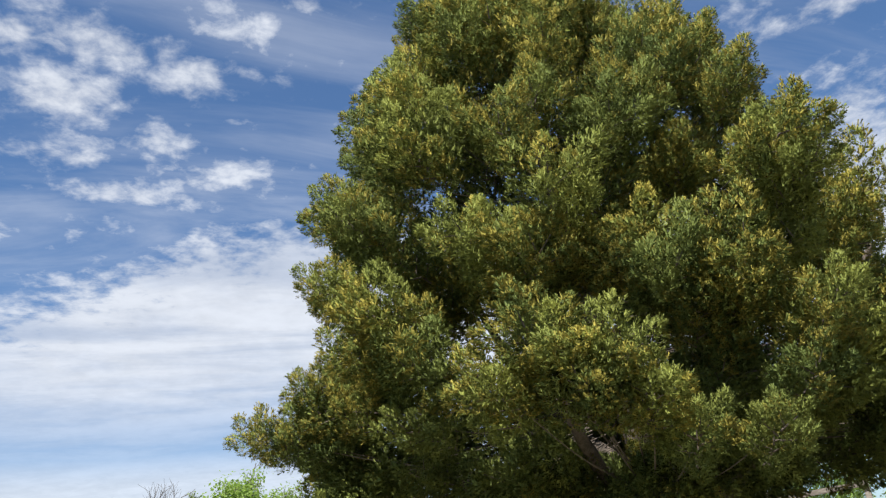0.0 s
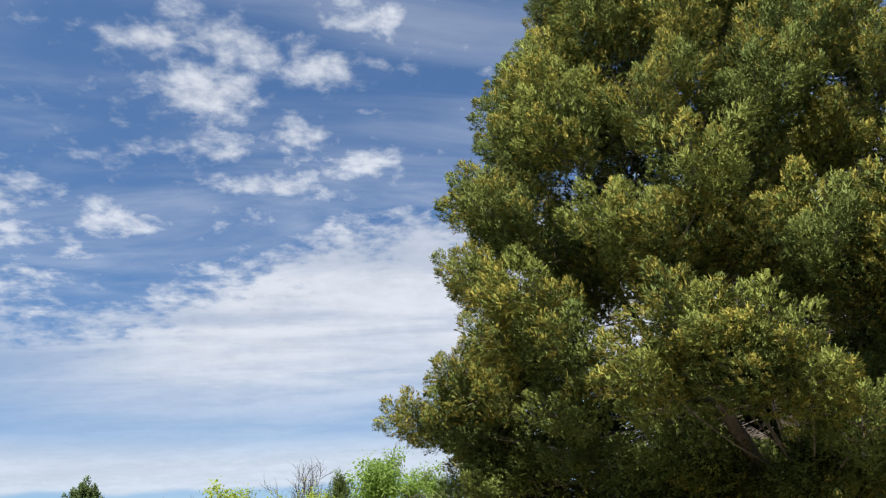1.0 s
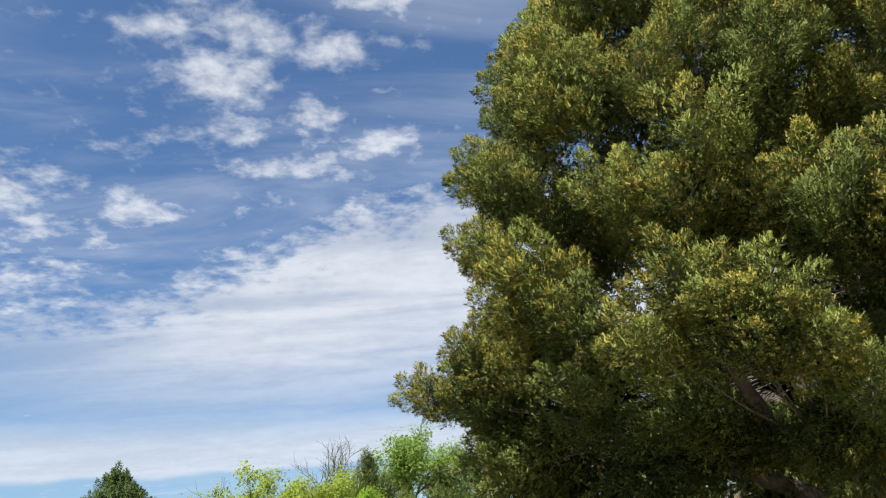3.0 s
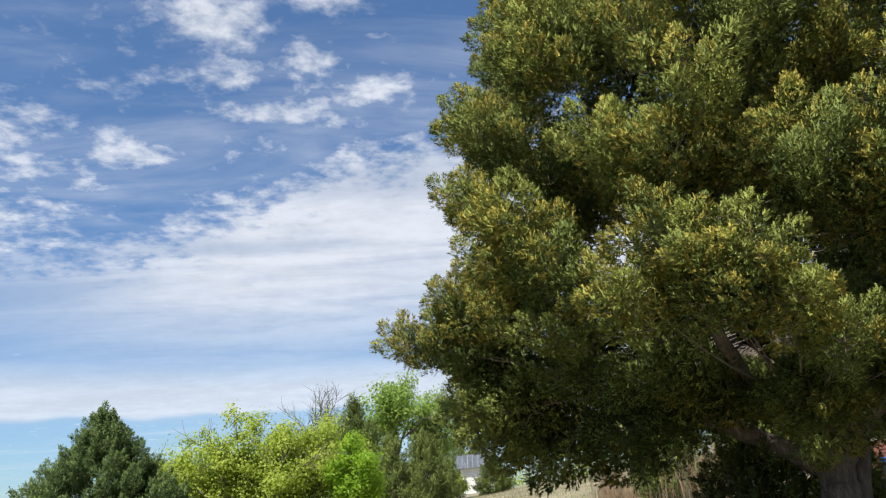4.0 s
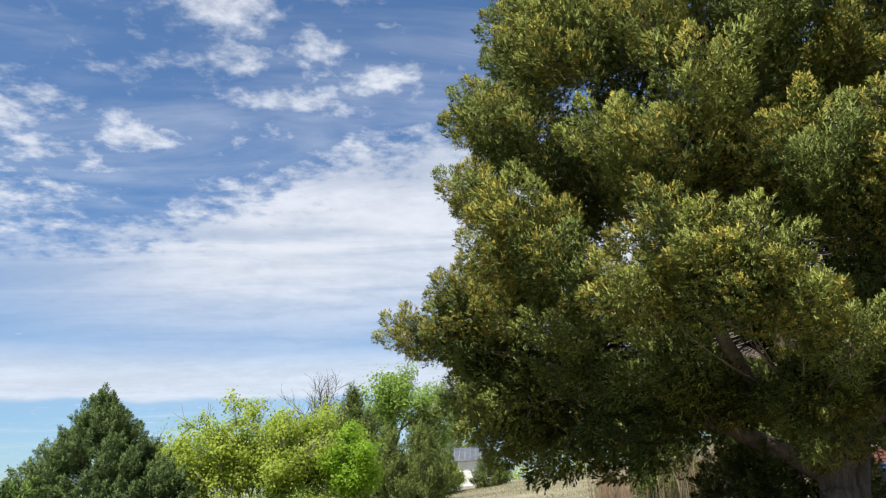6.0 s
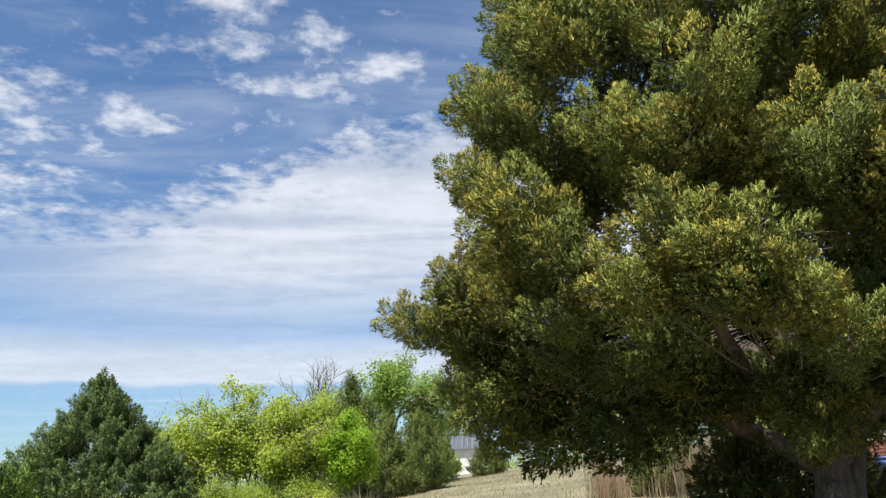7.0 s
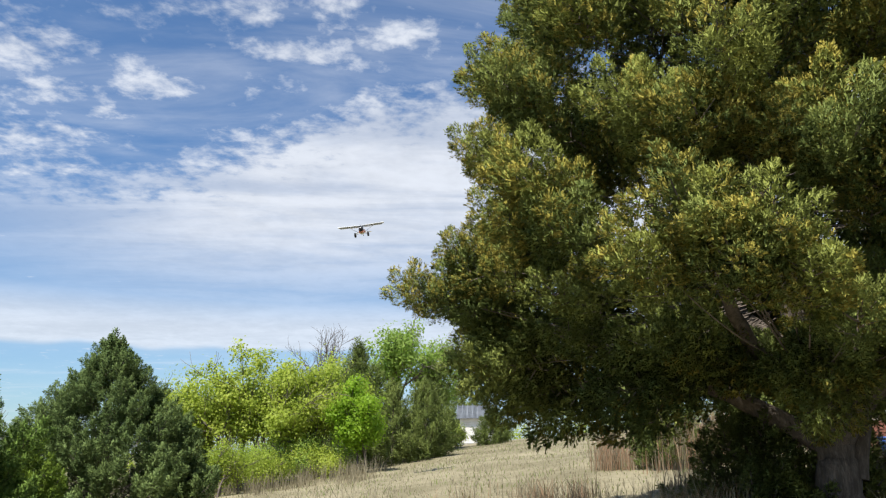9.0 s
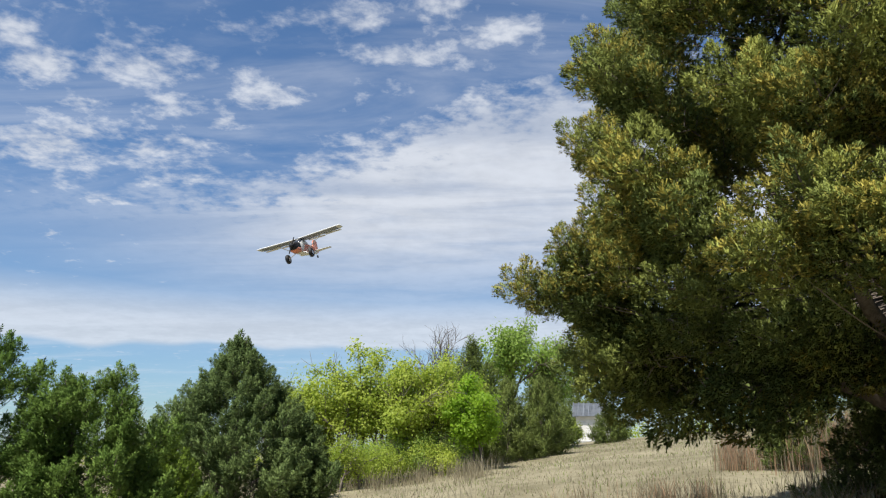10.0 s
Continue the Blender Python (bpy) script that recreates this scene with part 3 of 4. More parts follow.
def broadleaf(az, d, height, label, leaf_mat, leaf=0.07, per=26, cloud=0.45, levels=3, forks=2, spread=0.6, seed=1, stems=1, wide=0.0, name="broadleaf_tree", category="tree", group="", r0=0.09, bark=None, lift=0.0, cap=26000):
    """A broad-leaved tree or shrub: forking stems with loose leaves round the twig ends."""
    rng = np.random.default_rng(seed)
    foot = on_ground(az, d, lift)
    tree = thing(name, foot, label, category, group)
    segs, ends = [], []
    for s in range(stems):
        g, e = branching(rng, height * rng.uniform(0.55, 0.9) if s else height, spread, levels, forks, r0)
        off = np.array([rng.uniform(-wide, wide), rng.uniform(-wide, wide) * 0.6, 0]) * (s > 0)
        segs += [tuple(np.array(x) + np.array([*off, *off, 0, 0])) for x in g]
        ends.append(e + off)
    ends = np.concatenate(ends)
    v, f = tubes(segs, 4)
    tagged(child("trunk", mesh_of("trunk", v - [0, 0, 0.05], f, [bark or TWIG]), tree, "grey branching stems"), kind="stuff" if stems > 1 else "")
    if leaf_mat is None:
        return tree
    joints = np.array([x[3:6] for x in segs if x[7] < r0 * 0.62])
    ends = np.concatenate([ends, joints])
    ends = ends[ends[:, 2] > height * 0.06]
    n = min(len(ends) * per, cap)
    ends = ends[rng.choice(len(ends), min(len(ends), 60 + stems * 26), replace=False)]
    home = ends[rng.integers(len(ends), size=n)]
    c = home + rng.normal(size=(n, 3)) * cloud * np.array([1, 1, 0.8])
    c[:, 2] = np.maximum(c[:, 2], 0.1)
    soft = unit(0.9 * unit(c - home) + 0.5 * unit(c - [0, 0, height * 0.4]) + [0, 0, 0.25] + rng.normal(size=(n, 3)) * 0.60)
    e = unit(np.cross(soft, rng.normal(size=(n, 3))) + rng.normal(size=(n, 3)) * 0.3)
    w = unit(np.cross(e, soft))
    sz = leaf * rng.uniform(0.6, 1.3, (n, 1))
    quads = np.stack([c - e * sz, c + w * sz * 0.55, c + e * sz, c - w * sz * 0.55], 1)
    me = quad_mesh("crown", quads, [leaf_mat])
    me.polygons.foreach_set("use_smooth", np.ones(n, bool))
    me.normals_split_custom_set(np.repeat(soft, 4, 0).astype(np.float32).tolist())
    tagged(child("crown", me, tree), kind="stuff")
    return tree


DARK = [CEDAR_FAR, CEDAR_FAR, BARK]
GREENER = [CEDAR_FRESH, CEDAR_FRESH, BARK]
BRIGHT = [CEDAR_BRIGHT, CEDAR_BRIGHT, BARK]
OLIVE = [CEDAR_OLIVE, CEDAR_OLIVE, BARK]
row = "cedars along the field edge"
# cedars at the field's low side
cedar(-14.3, 22.0, 4.55, 3.3, DARK, "dense conical dark green cedar at the field edge", 240, 7, 0.25, 21, group=row, power=0.76)
cedar(-30.6, 15.0, 3.75, 1.9, GREENER, "wind-swept green cedar with reaching side boughs", 96, 8, 0.25, 22, 0.0, group=row, power=0.40, sweep=0.35, whorls=6)
cedar(-25.2, 14.5, 3.0, 1.5, GREENER, "short leaning cedar with upswept tips", 96, 8, 0.24, 23, 0.10, group=row, power=0.32, sweep=0.35, whorls=6)
cedar(-18.8, 18.0, 2.1, 1.6, BRIGHT, "low bright green young cedar", 50, 5, 0.28, 24, group=row, power=0.6)
broadleaf(-26.6, 11.0, 0.95, "low grey-green shrub in dry grass", SAGE, 0.030, 60, 0.10, 2, 2, 0.8, 25, 5, 0.45, "shrub", "shrub", r0=0.02, cap=7000)
cedar(2.1, 36.0, 5.4, 3.0, OLIVE, "tall pointed dark olive cedar behind the thicket", 110, 4, 0.34, 26, group=row, kit=COARSE, power=0.72)
cedar(4.6, 33.0, 3.3, 1.8, OLIVE, "squat olive cedar behind the field", 70, 4, 0.34, 27, group=row, power=0.6, kit=COARSE)
cedar(6.9, 34.0, 3.2, 1.6, OLIVE, "olive-green rounded cedar beside the shed", 66, 4, 0.34, 28, group=row, power=0.5, kit=COARSE)
cedar(7.3, 44.0, 4.3, 1.9, OLIVE, "olive-green cedar near the shed", 60, 4, 0.38, 29, group=row, power=0.6, kit=COARSE)
cedar(11.6, 46.0, 2.0, 1.4, OLIVE, "low spreading cedar beside the shed", 46, 4, 0.34, 30, group=row, power=0.5, kit=COARSE)
# young cedars under and beyond the great one
cedar(28.4, 9.2, 1.35, 0.95, [CEDAR, CEDAR, BARK], "young shaded cedar under the great cedar", 46, 5, 0.20, 31, group=row, power=0.5, name="young_cedar")
cedar(31.6, 9.4, 1.45, 0.9, [CEDAR, CEDAR, BARK], "young shaded cedar under the great cedar", 36, 5, 0.20, 32, group=row, power=0.5, name="young_cedar")
cedar(34.6, 9.6, 1.1, 0.55, [CEDAR, CEDAR, BARK], "young shaded cedar under the great cedar", 30, 5, 0.18, 37, group=row, power=0.5, name="young_cedar")
cedar(9.4, 70.0, 6.6, 3.6, OLIVE, "olive-green cedar behind the shed", 50, 4, 0.5, 39, group=row, power=0.5, kit=COARSE)
cedar(23.6, 17.5, 1.9, 1.0, OLIVE, "small sunlit yellow-green cedar beyond the great cedar", 46, 5, 0.24, 33, group=row, power=0.5, name="young_cedar")
cedar(29.0, 30.0, 4.0, 2.2, DARK, "dark cedar beyond the great cedar", 34, 4, 0.40, 34, group=row, power=0.6, kit=COARSE)
cedar(35.0, 28.0, 3.6, 2.2, GREENER, "green cedar behind the fence", 34, 4, 0.40, 35, group=row, power=0.6, kit=COARSE)
cedar(42.0, 27.0, 3.8, 2.4, GREENER, "green cedar behind the fence", 34, 4, 0.40, 36, group=row, power=0.6, kit=COARSE)
broadleaf(9.1, 50.0, 1.3, "light green shrub beside the shed", SPRING, 0.05, 16, 0.16, 3, 2, 0.7, 55, 4, 0.4, "shrub", "shrub", r0=0.03, cap=5000)
# thicket of spring green
grove = "spring-green thicket along the field edge"
def thicket(az, d, h, seed, mat=SPRING, stems=6, leaf=0.060, per=40, cap=20000, wide=1.3):
    broadleaf(az, d, h, "yellow-green budding thicket tree", mat, leaf, per, 0.20, 3, 2, 0.65, seed, stems, wide, group=grove, r0=0.055, cap=cap)


thicket(-9.4, 33.0, 4.6, 41)
thicket(-7.0, 31.0, 5.1, 42)
thicket(-4.3, 30.0, 4.9, 43)
thicket(-1.8, 30.5, 4.6, 44)
thicket(0.2, 31.0, 4.0, 52)
broadleaf(-7.6, 26.0, 1.7, "low green shrub below the thicket", SPRING, 0.036, 16, 0.20, 3, 2, 0.7, 45, 6, 1.0, "shrub", "shrub", group=grove, r0=0.04, cap=9000)
broadleaf(-4.4, 28.0, 1.3, "low green shrub below the thicket", SPRING, 0.036, 16, 0.20, 3, 2, 0.7, 53, 6, 1.0, "shrub", "shrub", group=grove, r0=0.04, cap=9000)
broadleaf(-1.6, 29.0, 1.3, "low green shrub below the thicket", SPRING, 0.036, 16, 0.20, 3, 2, 0.7, 54, 6, 1.0, "shrub", "shrub", group=grove, r0=0.04, cap=9000)
for spot_az, spot_d, seed in ((-9.2, 30.5, 81), (-6.0, 29.0, 82), (-3.2, 29.2, 83), (-0.4, 29.6, 84)):
    broadleaf(spot_az, spot_d, 1.5, "low green shrub below the thicket", FRESH, 0.036, 16, 0.20, 3, 2, 0.7, seed, 6, 1.0, "shrub", "shrub", group=grove, r0=0.04, cap=7000)
broadleaf(2.2, 28.5, 3.2, "bright lime-green leafy sapling", LIME, 0.060, 16, 0.20, 3, 2, 0.5, 46, 3, 0.4, "sapling", "tree", r0=0.05, cap=12000)
broadleaf(5.4, 46.0, 7.9, "tall airy light green tree in new leaf", FRESH, 0.095, 4, 0.34, 4, 2, 0.8, 47, 3, 1.6, r0=0.16)
broadleaf(-11.0, 42.0, 5.6, "slender budding tree behind the cedar", FRESH, 0.05, 2, 0.3, 3, 2, 0.45, 48, 3, 0.6, r0=0.07)
far_bare = "bare trees behind the thicket"
broadleaf(-1.3, 52.0, 9.0, "tall leafless tree with fine grey twigs", None, seed=49, levels=4, forks=3, spread=0.75, r0=0.10, group=far_bare, name="bare_tree")
broadleaf(-4.6, 54.0, 7.4, "leafless grey tree behind the thicket", None, seed=50, levels=4, forks=2, spread=0.6, r0=0.06, stems=2, wide=1.2, group=far_bare, name="bare_tree")
broadleaf(-20.2, 34.0, 4.2, "leafless grey tree between the cedars", None, seed=51, levels=3, forks=3, spread=0.4, r0=0.05, stems=3, wide=0.9, group=far_bare, name="bare_tree")


# ---- woods beyond the crest ----
def far_woods():
    rng = np.random.default_rng(70)
    quads, index = [], []
    for k in range(110):
        az, d = -48 + k * 1.05 + rng.uniform(-0.5, 0.5), rng.uniform(78, 125)
        p = np.array(on_ground(az, d))
        h, w, n = rng.uniform(2.4, 4.4), rng.uniform(1.6, 3.2), 420
        u = unit(rng.normal(size=(n, 3))) * np.cbrt(rng.random((n, 1))) * (0.8 + 0.35 * rng.random((n, 1)))
        c = p + np.array([0, 0, h * 0.52]) + u * [w, w, h * 0.52]
        e, f = unit(rng.normal(size=(n, 3))), unit(rng.normal(size=(n, 3)))
        sz = rng.uniform(0.08, 0.22, (n, 1))
        quads.append(np.stack([c - e * sz, c + f * sz * 0.7, c + e * sz, c - f * sz * 0.7], 1))
        index.append(np.full(n, rng.choice([0, 0, 1, 2])))
    tagged(new("far_woods", quad_mesh("far_woods", np.concatenate(quads), [SPRING, SAGE, CEDAR_OLIVE], np.concatenate(index))), "distant spring woods beyond the crest", "woods", kind="stuff")


far_woods()


# ---- grass ----
def grass(name, az0, az1, d0, d1, count, tall, width, mats, label, seed, lean=0.35, clump=0.0):
    """Blades over a stretch of the field, as one sheet of stuff."""
    rng = np.random.default_rng(seed)
    a = np.radians(rng.uniform(az0, az1, count))
    d = np.sqrt(rng.uniform(d0 * d0, d1 * d1, count)) if not clump else rng.uniform(d0, d1, count)
    x, y = d * np.sin(a), d * np.cos(a)
    if clump:
        k = max(1, count // 45)
        who = rng.integers(k, size=count)
        x, y = x[who] + rng.normal(size=count) * clump, y[who] + rng.normal(size=count) * clump
    root = np.stack([x, y, ground_z(x, y) - 0.02], 1)
    h = tall * rng.uniform(0.45, 1.15, (count, 1)) * (0.75 + 0.5 * np.sin(x * 0.8 + 2 * np.sin(y * 0.5)) ** 2)[:, None]
    tip = rng.normal(size=(count, 3)) * lean * h
    tip[:, 2] = h[:, 0]
    side = unit(np.stack([rng.normal(size=count), rng.normal(size=count), np.zeros(count)], 1)) * width
    mid = root + tip * [0.35, 0.35, 0.6]
    top = root + tip
    quads = np.stack([root - side, root + side, mid + side * 0.7, mid - side * 0.7], 1)
    ends = np.stack([mid - side * 0.7, mid + side * 0.7, top + side * 0.12, top - side * 0.12], 1)
    index = np.tile(rng.integers(len(mats), size=count), 2)
    ob = new(name, quad_mesh(name, np.concatenate([quads, ends]), mats, index))
    return tagged(ob, label, "grass", kind="stuff")


grass("field_grass", -16, 58, 10, 46, 52000, 0.11, 0.008, [STRAW, STRAW, NEWGRASS], "short dry tan field grass", 61)
grass("edge_grass", -12, 5, 24, 30, 1600, 0.55, 0.008, [STRAW], "taller dry grass along the thicket", 62, 0.25, 0.2)
grass("tall_grass", 5, 30, 9, 13.5, 2600, 0.48, 0.005, [STRAW, STRAW, RUSSET], "tall dry bunch grass near the cedar", 63, 0.22, 0.12)
grass("near_grass", 8, 27, 6.2, 9.6, 3600, 0.46, 0.0035, [STRAW, STRAW, RUSSET], "thin dry bunch grass on the near slope", 68, 0.22, 0.16)
grass("russet_grass", 19, 28, 16.0, 21, 2200, 0.85, 0.006, [RUSSET, STRAW], "russet tall bunch grass beyond the cedar", 64, 0.18, 0.15)
grass("shade_grass", 22, 50, 5.2, 8.5, 1500, 0.50, 0.004, [STRAW], "long dry grass stems under the cedar", 65, 0.22, 0.15)
grass("fence_grass", 32, 52, 9.5, 15.5, 6000, 0.42, 0.006, [STRAW, RUSSET], "rank dry grass before the fence", 67, 0.3, 0.2)
grass("stem_grass", -12, 4, 7.0, 11, 420, 0.95, 0.004, [STRAW], "few long dry grass stems", 66, 0.25, 0.12)


# ---- solid things: materials ----
WHITE_PAINT = solid_material("white_paint", (0.62, 0.61, 0.57), (0.80, 0.79, 0.76), 2.0, 0.6, 0, 0.2)
ROOF_METAL = solid_material("grey_roof_metal", (0.20, 0.22, 0.24), (0.30, 0.32, 0.34), 1.5, 0.45, 0.4, 0.1)
# brick red set darker, standing for the shade that the stack lies in
BRICK = solid_material("red_brick", (0.13, 0.055, 0.040), (0.26, 0.110, 0.075), 9.0, 0.9, 0, 0.5)
OLD_WOOD = solid_material("grey_wood", (0.16, 0.135, 0.11), (0.36, 0.32, 0.265), 3.0, 0.85, 0, 0.5, (1, 1, 6))
BLUE_PLASTIC = solid_material("blue_plastic", (0.030, 0.110, 0.420), (0.050, 0.160, 0.520), 4.0, 0.4, 0, 0.0)
# white plastic with the shade on the jug put into its colour
SHADED_PLASTIC = solid_material("shaded_white_plastic", (0.34, 0.34, 0.32), (0.50, 0.50, 0.47), 5.0, 0.5, 0, 0.1)
FOAM_WHITE = solid_material("white_foam", (0.66, 0.66, 0.64), (0.78, 0.78, 0.76), 6.0, 0.5, 0, 0.0)
FOAM_ORANGE = solid_material("orange_foam", (0.68, 0.230, 0.130), (0.75, 0.300, 0.190), 6.0, 0.45, 0, 0.0)
FOAM_GREY = solid_material("grey_foam", (0.21, 0.235, 0.29), (0.26, 0.285, 0.34), 6.0, 0.5, 0, 0.0)
BLACK = solid_material("black_rubber", (0.012, 0.012, 0.013), (0.030, 0.030, 0.032), 8.0, 0.6, 0, 0.0)
METAL = solid_material("bare_metal", (0.42, 0.42, 0.42), (0.56, 0.56, 0.56), 8.0, 0.35, 0.9, 0.0)
GLAZE = solid_material("smoked_window", (0.020, 0.024, 0.030), (0.040, 0.046, 0.055), 4.0, 0.12, 0, 0.0, gloss=0.5)


def slab(bm, x0, x1, y0, y1, z0, z1):
    m = Matrix.Translation(((x0 + x1) / 2, (y0 + y1) / 2, (z0 + z1) / 2)) @ Matrix.Diagonal((x1 - x0, y1 - y0, z1 - z0, 1))
    return bmesh.ops.create_cube(bm, size=1.0, matrix=m)["verts"]


def board(x0, x1, y0, y1, z0, z1, edge=0.004):
    bm = bmesh.new()
    slab(bm, x0, x1, y0, y1, z0, z1)
    if edge:
        bmesh.ops.bevel(bm, geom=bm.edges[:], offset=edge, segments=1, affect="EDGES")
    return bm


# ---- the shed beyond the crest ----
def shed():
    at = on_ground(9.3, 62.0, 0.0)
    t = thing("shed", at, "white lap-sided shed with a grey ribbed metal roof", "shed", turn=-12)
    part("wall", board(0, 2.4, 0, 4.0, 0, 2.0, 0.02), WHITE_PAINT, t)
    lap = None
    for k in range(9):
        ob = None
        if lap is None:
            ob = part("siding_board", board(-0.02, 2.42, -0.035, -0.003, 0.12 + k * 0.2, 0.31 + k * 0.2, 0.006), WHITE_PAINT, t)
            lap = ob.data
        else:
            ob = child("siding_board", lap, t)
            ob.location = (0, 0, k * 0.2)
    bm = bmesh.new()
    v = [bm.verts.new(p) for p in ((-0.3, -0.35, 1.95), (2.7, -0.35, 1.95), (2.7, 2.0, 3.05), (-0.3, 2.0, 3.05), (2.7, 4.35, 1.95), (-0.3, 4.35, 1.95))]
    bm.faces.new((v[0], v[1], v[2], v[3]))
    bm.faces.new((v[3], v[2], v[4], v[5]))
    bmesh.ops.solidify(bm, geom=bm.faces[:], thickness=0.05)
    roof = part("roof", bm, ROOF_METAL, t)
    rib = None
    for k in range(8):
        if rib is None:
            bm = bmesh.new()
            v = [bm.verts.new(p) for p in ((-0.29, -0.36, 1.99), (-0.23, -0.36, 1.99), (-0.23, 2.0, 3.12), (-0.29, 2.0, 3.12), (-0.29, -0.36, 1.94), (-0.23, -0.36, 1.94), (-0.23, 2.0, 3.04), (-0.29, 2.0, 3.04))]
            for f in ((0, 1, 2, 3), (4, 7, 6, 5), (0, 4, 5, 1), (3, 2, 6, 7), (0, 3, 7, 4), (1, 5, 6, 2)):
                bm.faces.new([v[i] for i in f])
            rib = part("roof_rib", bm, ROOF_METAL, roof).data
        else:
            child("roof_rib", rib, roof).location = (k * 0.40, 0, 0)
    bm = bmesh.new()
    g = [bm.verts.new(p) for p in ((0, 0, 2.0), (0, 4, 2.0), (0, 2, 2.92), (0.05, 0, 2.0), (0.05, 4, 2.0), (0.05, 2, 2.92))]
    for f in ((0, 2, 1), (3, 4, 5), (0, 1, 4, 3), (1, 2, 5, 4), (2, 0, 3, 5)):
        bm.faces.new([g[i] for i in f])
    part("gable", bm, WHITE_PAINT, t)


shed()


# ---- fence, bricks and clutter past the cedar ----
def yard():
    d = 16.0
    posts = [34.9, 39.8, 45.5]
    fence = thing("fence", on_ground(34.9, d), "weathered grey wooden rail fence", "fence")
    inv = Vector(fence.location)
    for k, az in enumerate(posts):
        p = on_ground(az, d) - inv
        ob = part("post", board(-0.05, 0.05, -0.05, 0.05, -0.2, 1.12, 0.008), OLD_WOOD, fence)
        ob.matrix_basis = Matrix.Translation(p) @ pose(0, 0, 0, 0, -7 if k == 0 else 2, -az)
    for a, b in ((0, 1), (1, 2)):
        for h in (0.62, 0.98):
            p, q = on_ground(posts[a], d, h) - inv, on_ground(posts[b], d, h) - inv
            ln = (q - p).length
            ob = part("rail", board(-0.05, ln + 0.05, -0.105, -0.065, -0.045, 0.045, 0.006), OLD_WOOD, fence)
            ob.matrix_basis = Matrix.Translation(p) @ (q - p).to_track_quat("X", "Z").to_matrix().to_4x4()
    # a loose stack of bricks
    rng = random.Random(4)
    at = on_ground(36.2, d + 0.9)
    stack = thing("brick_stack", at, "loose stack of red clay bricks by the fence", "bricks", turn=-36)
    bm = board(-0.10, 0.10, -0.048, 0.048, -0.03, 0.03, 0.004)
    first = part("brick", bm, BRICK, stack)
    n = 0
    for layer in range(9):
        for c in range(6):
            for r in range(2):
                m = pose(-0.53 + c * 0.208 + rng.uniform(-0.02, 0.02), r * 0.104 + rng.uniform(-0.012, 0.012), 0.035 + layer * 0.062, 0, 0, rng.uniform(-5, 5))
                ob = first if n == 0 else child("brick", first.data, stack)
                ob.matrix_basis = m
                n += 1
    # blue tub and a white jug
    at = on_ground(36.7, d - 0.5)
    tub = thing("plastic_tub", at, "blue plastic tub in the grass by the fence", "tub")
    bm = bmesh.new()
    bmesh.ops.create_cone(bm, cap_ends=False, segments=28, radius1=0.14, radius2=0.17, depth=0.30, matrix=Matrix.Translation((0, 0, 0.17)))
    bmesh.ops.create_circle(bm, cap_ends=True, segments=28, radius=0.142, matrix=Matrix.Translation((0, 0, 0.022)))
    bmesh.ops.solidify(bm, geom=bm.faces[:], thickness=0.008)
    part("body", bm, BLUE_PLASTIC, tub, smooth=True)
    bm = bmesh.new()
    bmesh.ops.create_cone(bm, cap_ends=False, segments=28, radius1=0.18, radius2=0.18, depth=0.03, matrix=Matrix.Translation((0, 0, 0.315)))
    bmesh.ops.solidify(bm, geom=bm.faces[:], thickness=0.014)
    part("rim", bm, BLUE_PLASTIC, tub, smooth=True)
    at = on_ground(36.9, d + 0.9, 0.56)
    jug = thing("plastic_jug", at, "white plastic jug on top of the bricks", "jug")
    bm = bmesh.new()
    rad = [(0, 0.0), (0.085, 0.0), (0.095, 0.02), (0.095, 0.15), (0.07, 0.20), (0.025, 0.235), (0.025, 0.26), (0.0, 0.26)]
    rings = [[bm.verts.new((r * math.cos(k * math.tau / 20), r * math.sin(k * math.tau / 20), z)) for k in range(20)] for r, z in rad[1:-1]]
    for a, b in zip(rings, rings[1:]):
        for k in range(20):
            bm.faces.new((a[k], a[(k + 1) % 20], b[(k + 1) % 20], b[k]))
    bm.faces.new(rings[0][::-1])
    bm.faces.new(rings[-1])
    part("body", bm, SHADED_PLASTIC, jug, smooth=True)
    # white boards stacked behind the rails; two in three greyed to stand for shade
    pile = thing("board_pile", on_ground(41.0, d + 1.2), "pile of pale boards behind the fence, mostly greyed to stand for shade", "boards", turn=-41)
    for k in range(9):
        ob = part("board", board(-1.0, 1.0, -0.11, 0.11, 0, 0.07, 0.006), OLD_WOOD if k % 3 else WHITE_PAINT, pile)
        ob.matrix_basis = pose(rng.uniform(-0.1, 0.1), rng.uniform(-0.1, 0.1), 0.02 + k * 0.085, 0, 0, rng.uniform(-4, 4))


yard()


# ---- overhead wire behind the trees ----
def wire():
    pts = [polar(2.0, 48, 6.0), polar(6.0, 49, 5.75), polar(10.0, 50, 5.7), polar(15.0, 51, 5.9)]
    segs = [(*pts[k], *pts[k + 1], 0.018, 0.018) for k in range(3)]
    v, f = tubes(segs, 5)
    tagged(new("overhead_wire", mesh_of("overhead_wire", v, f, [METAL])), "thin grey overhead wire among the trees", "wire")


wire()


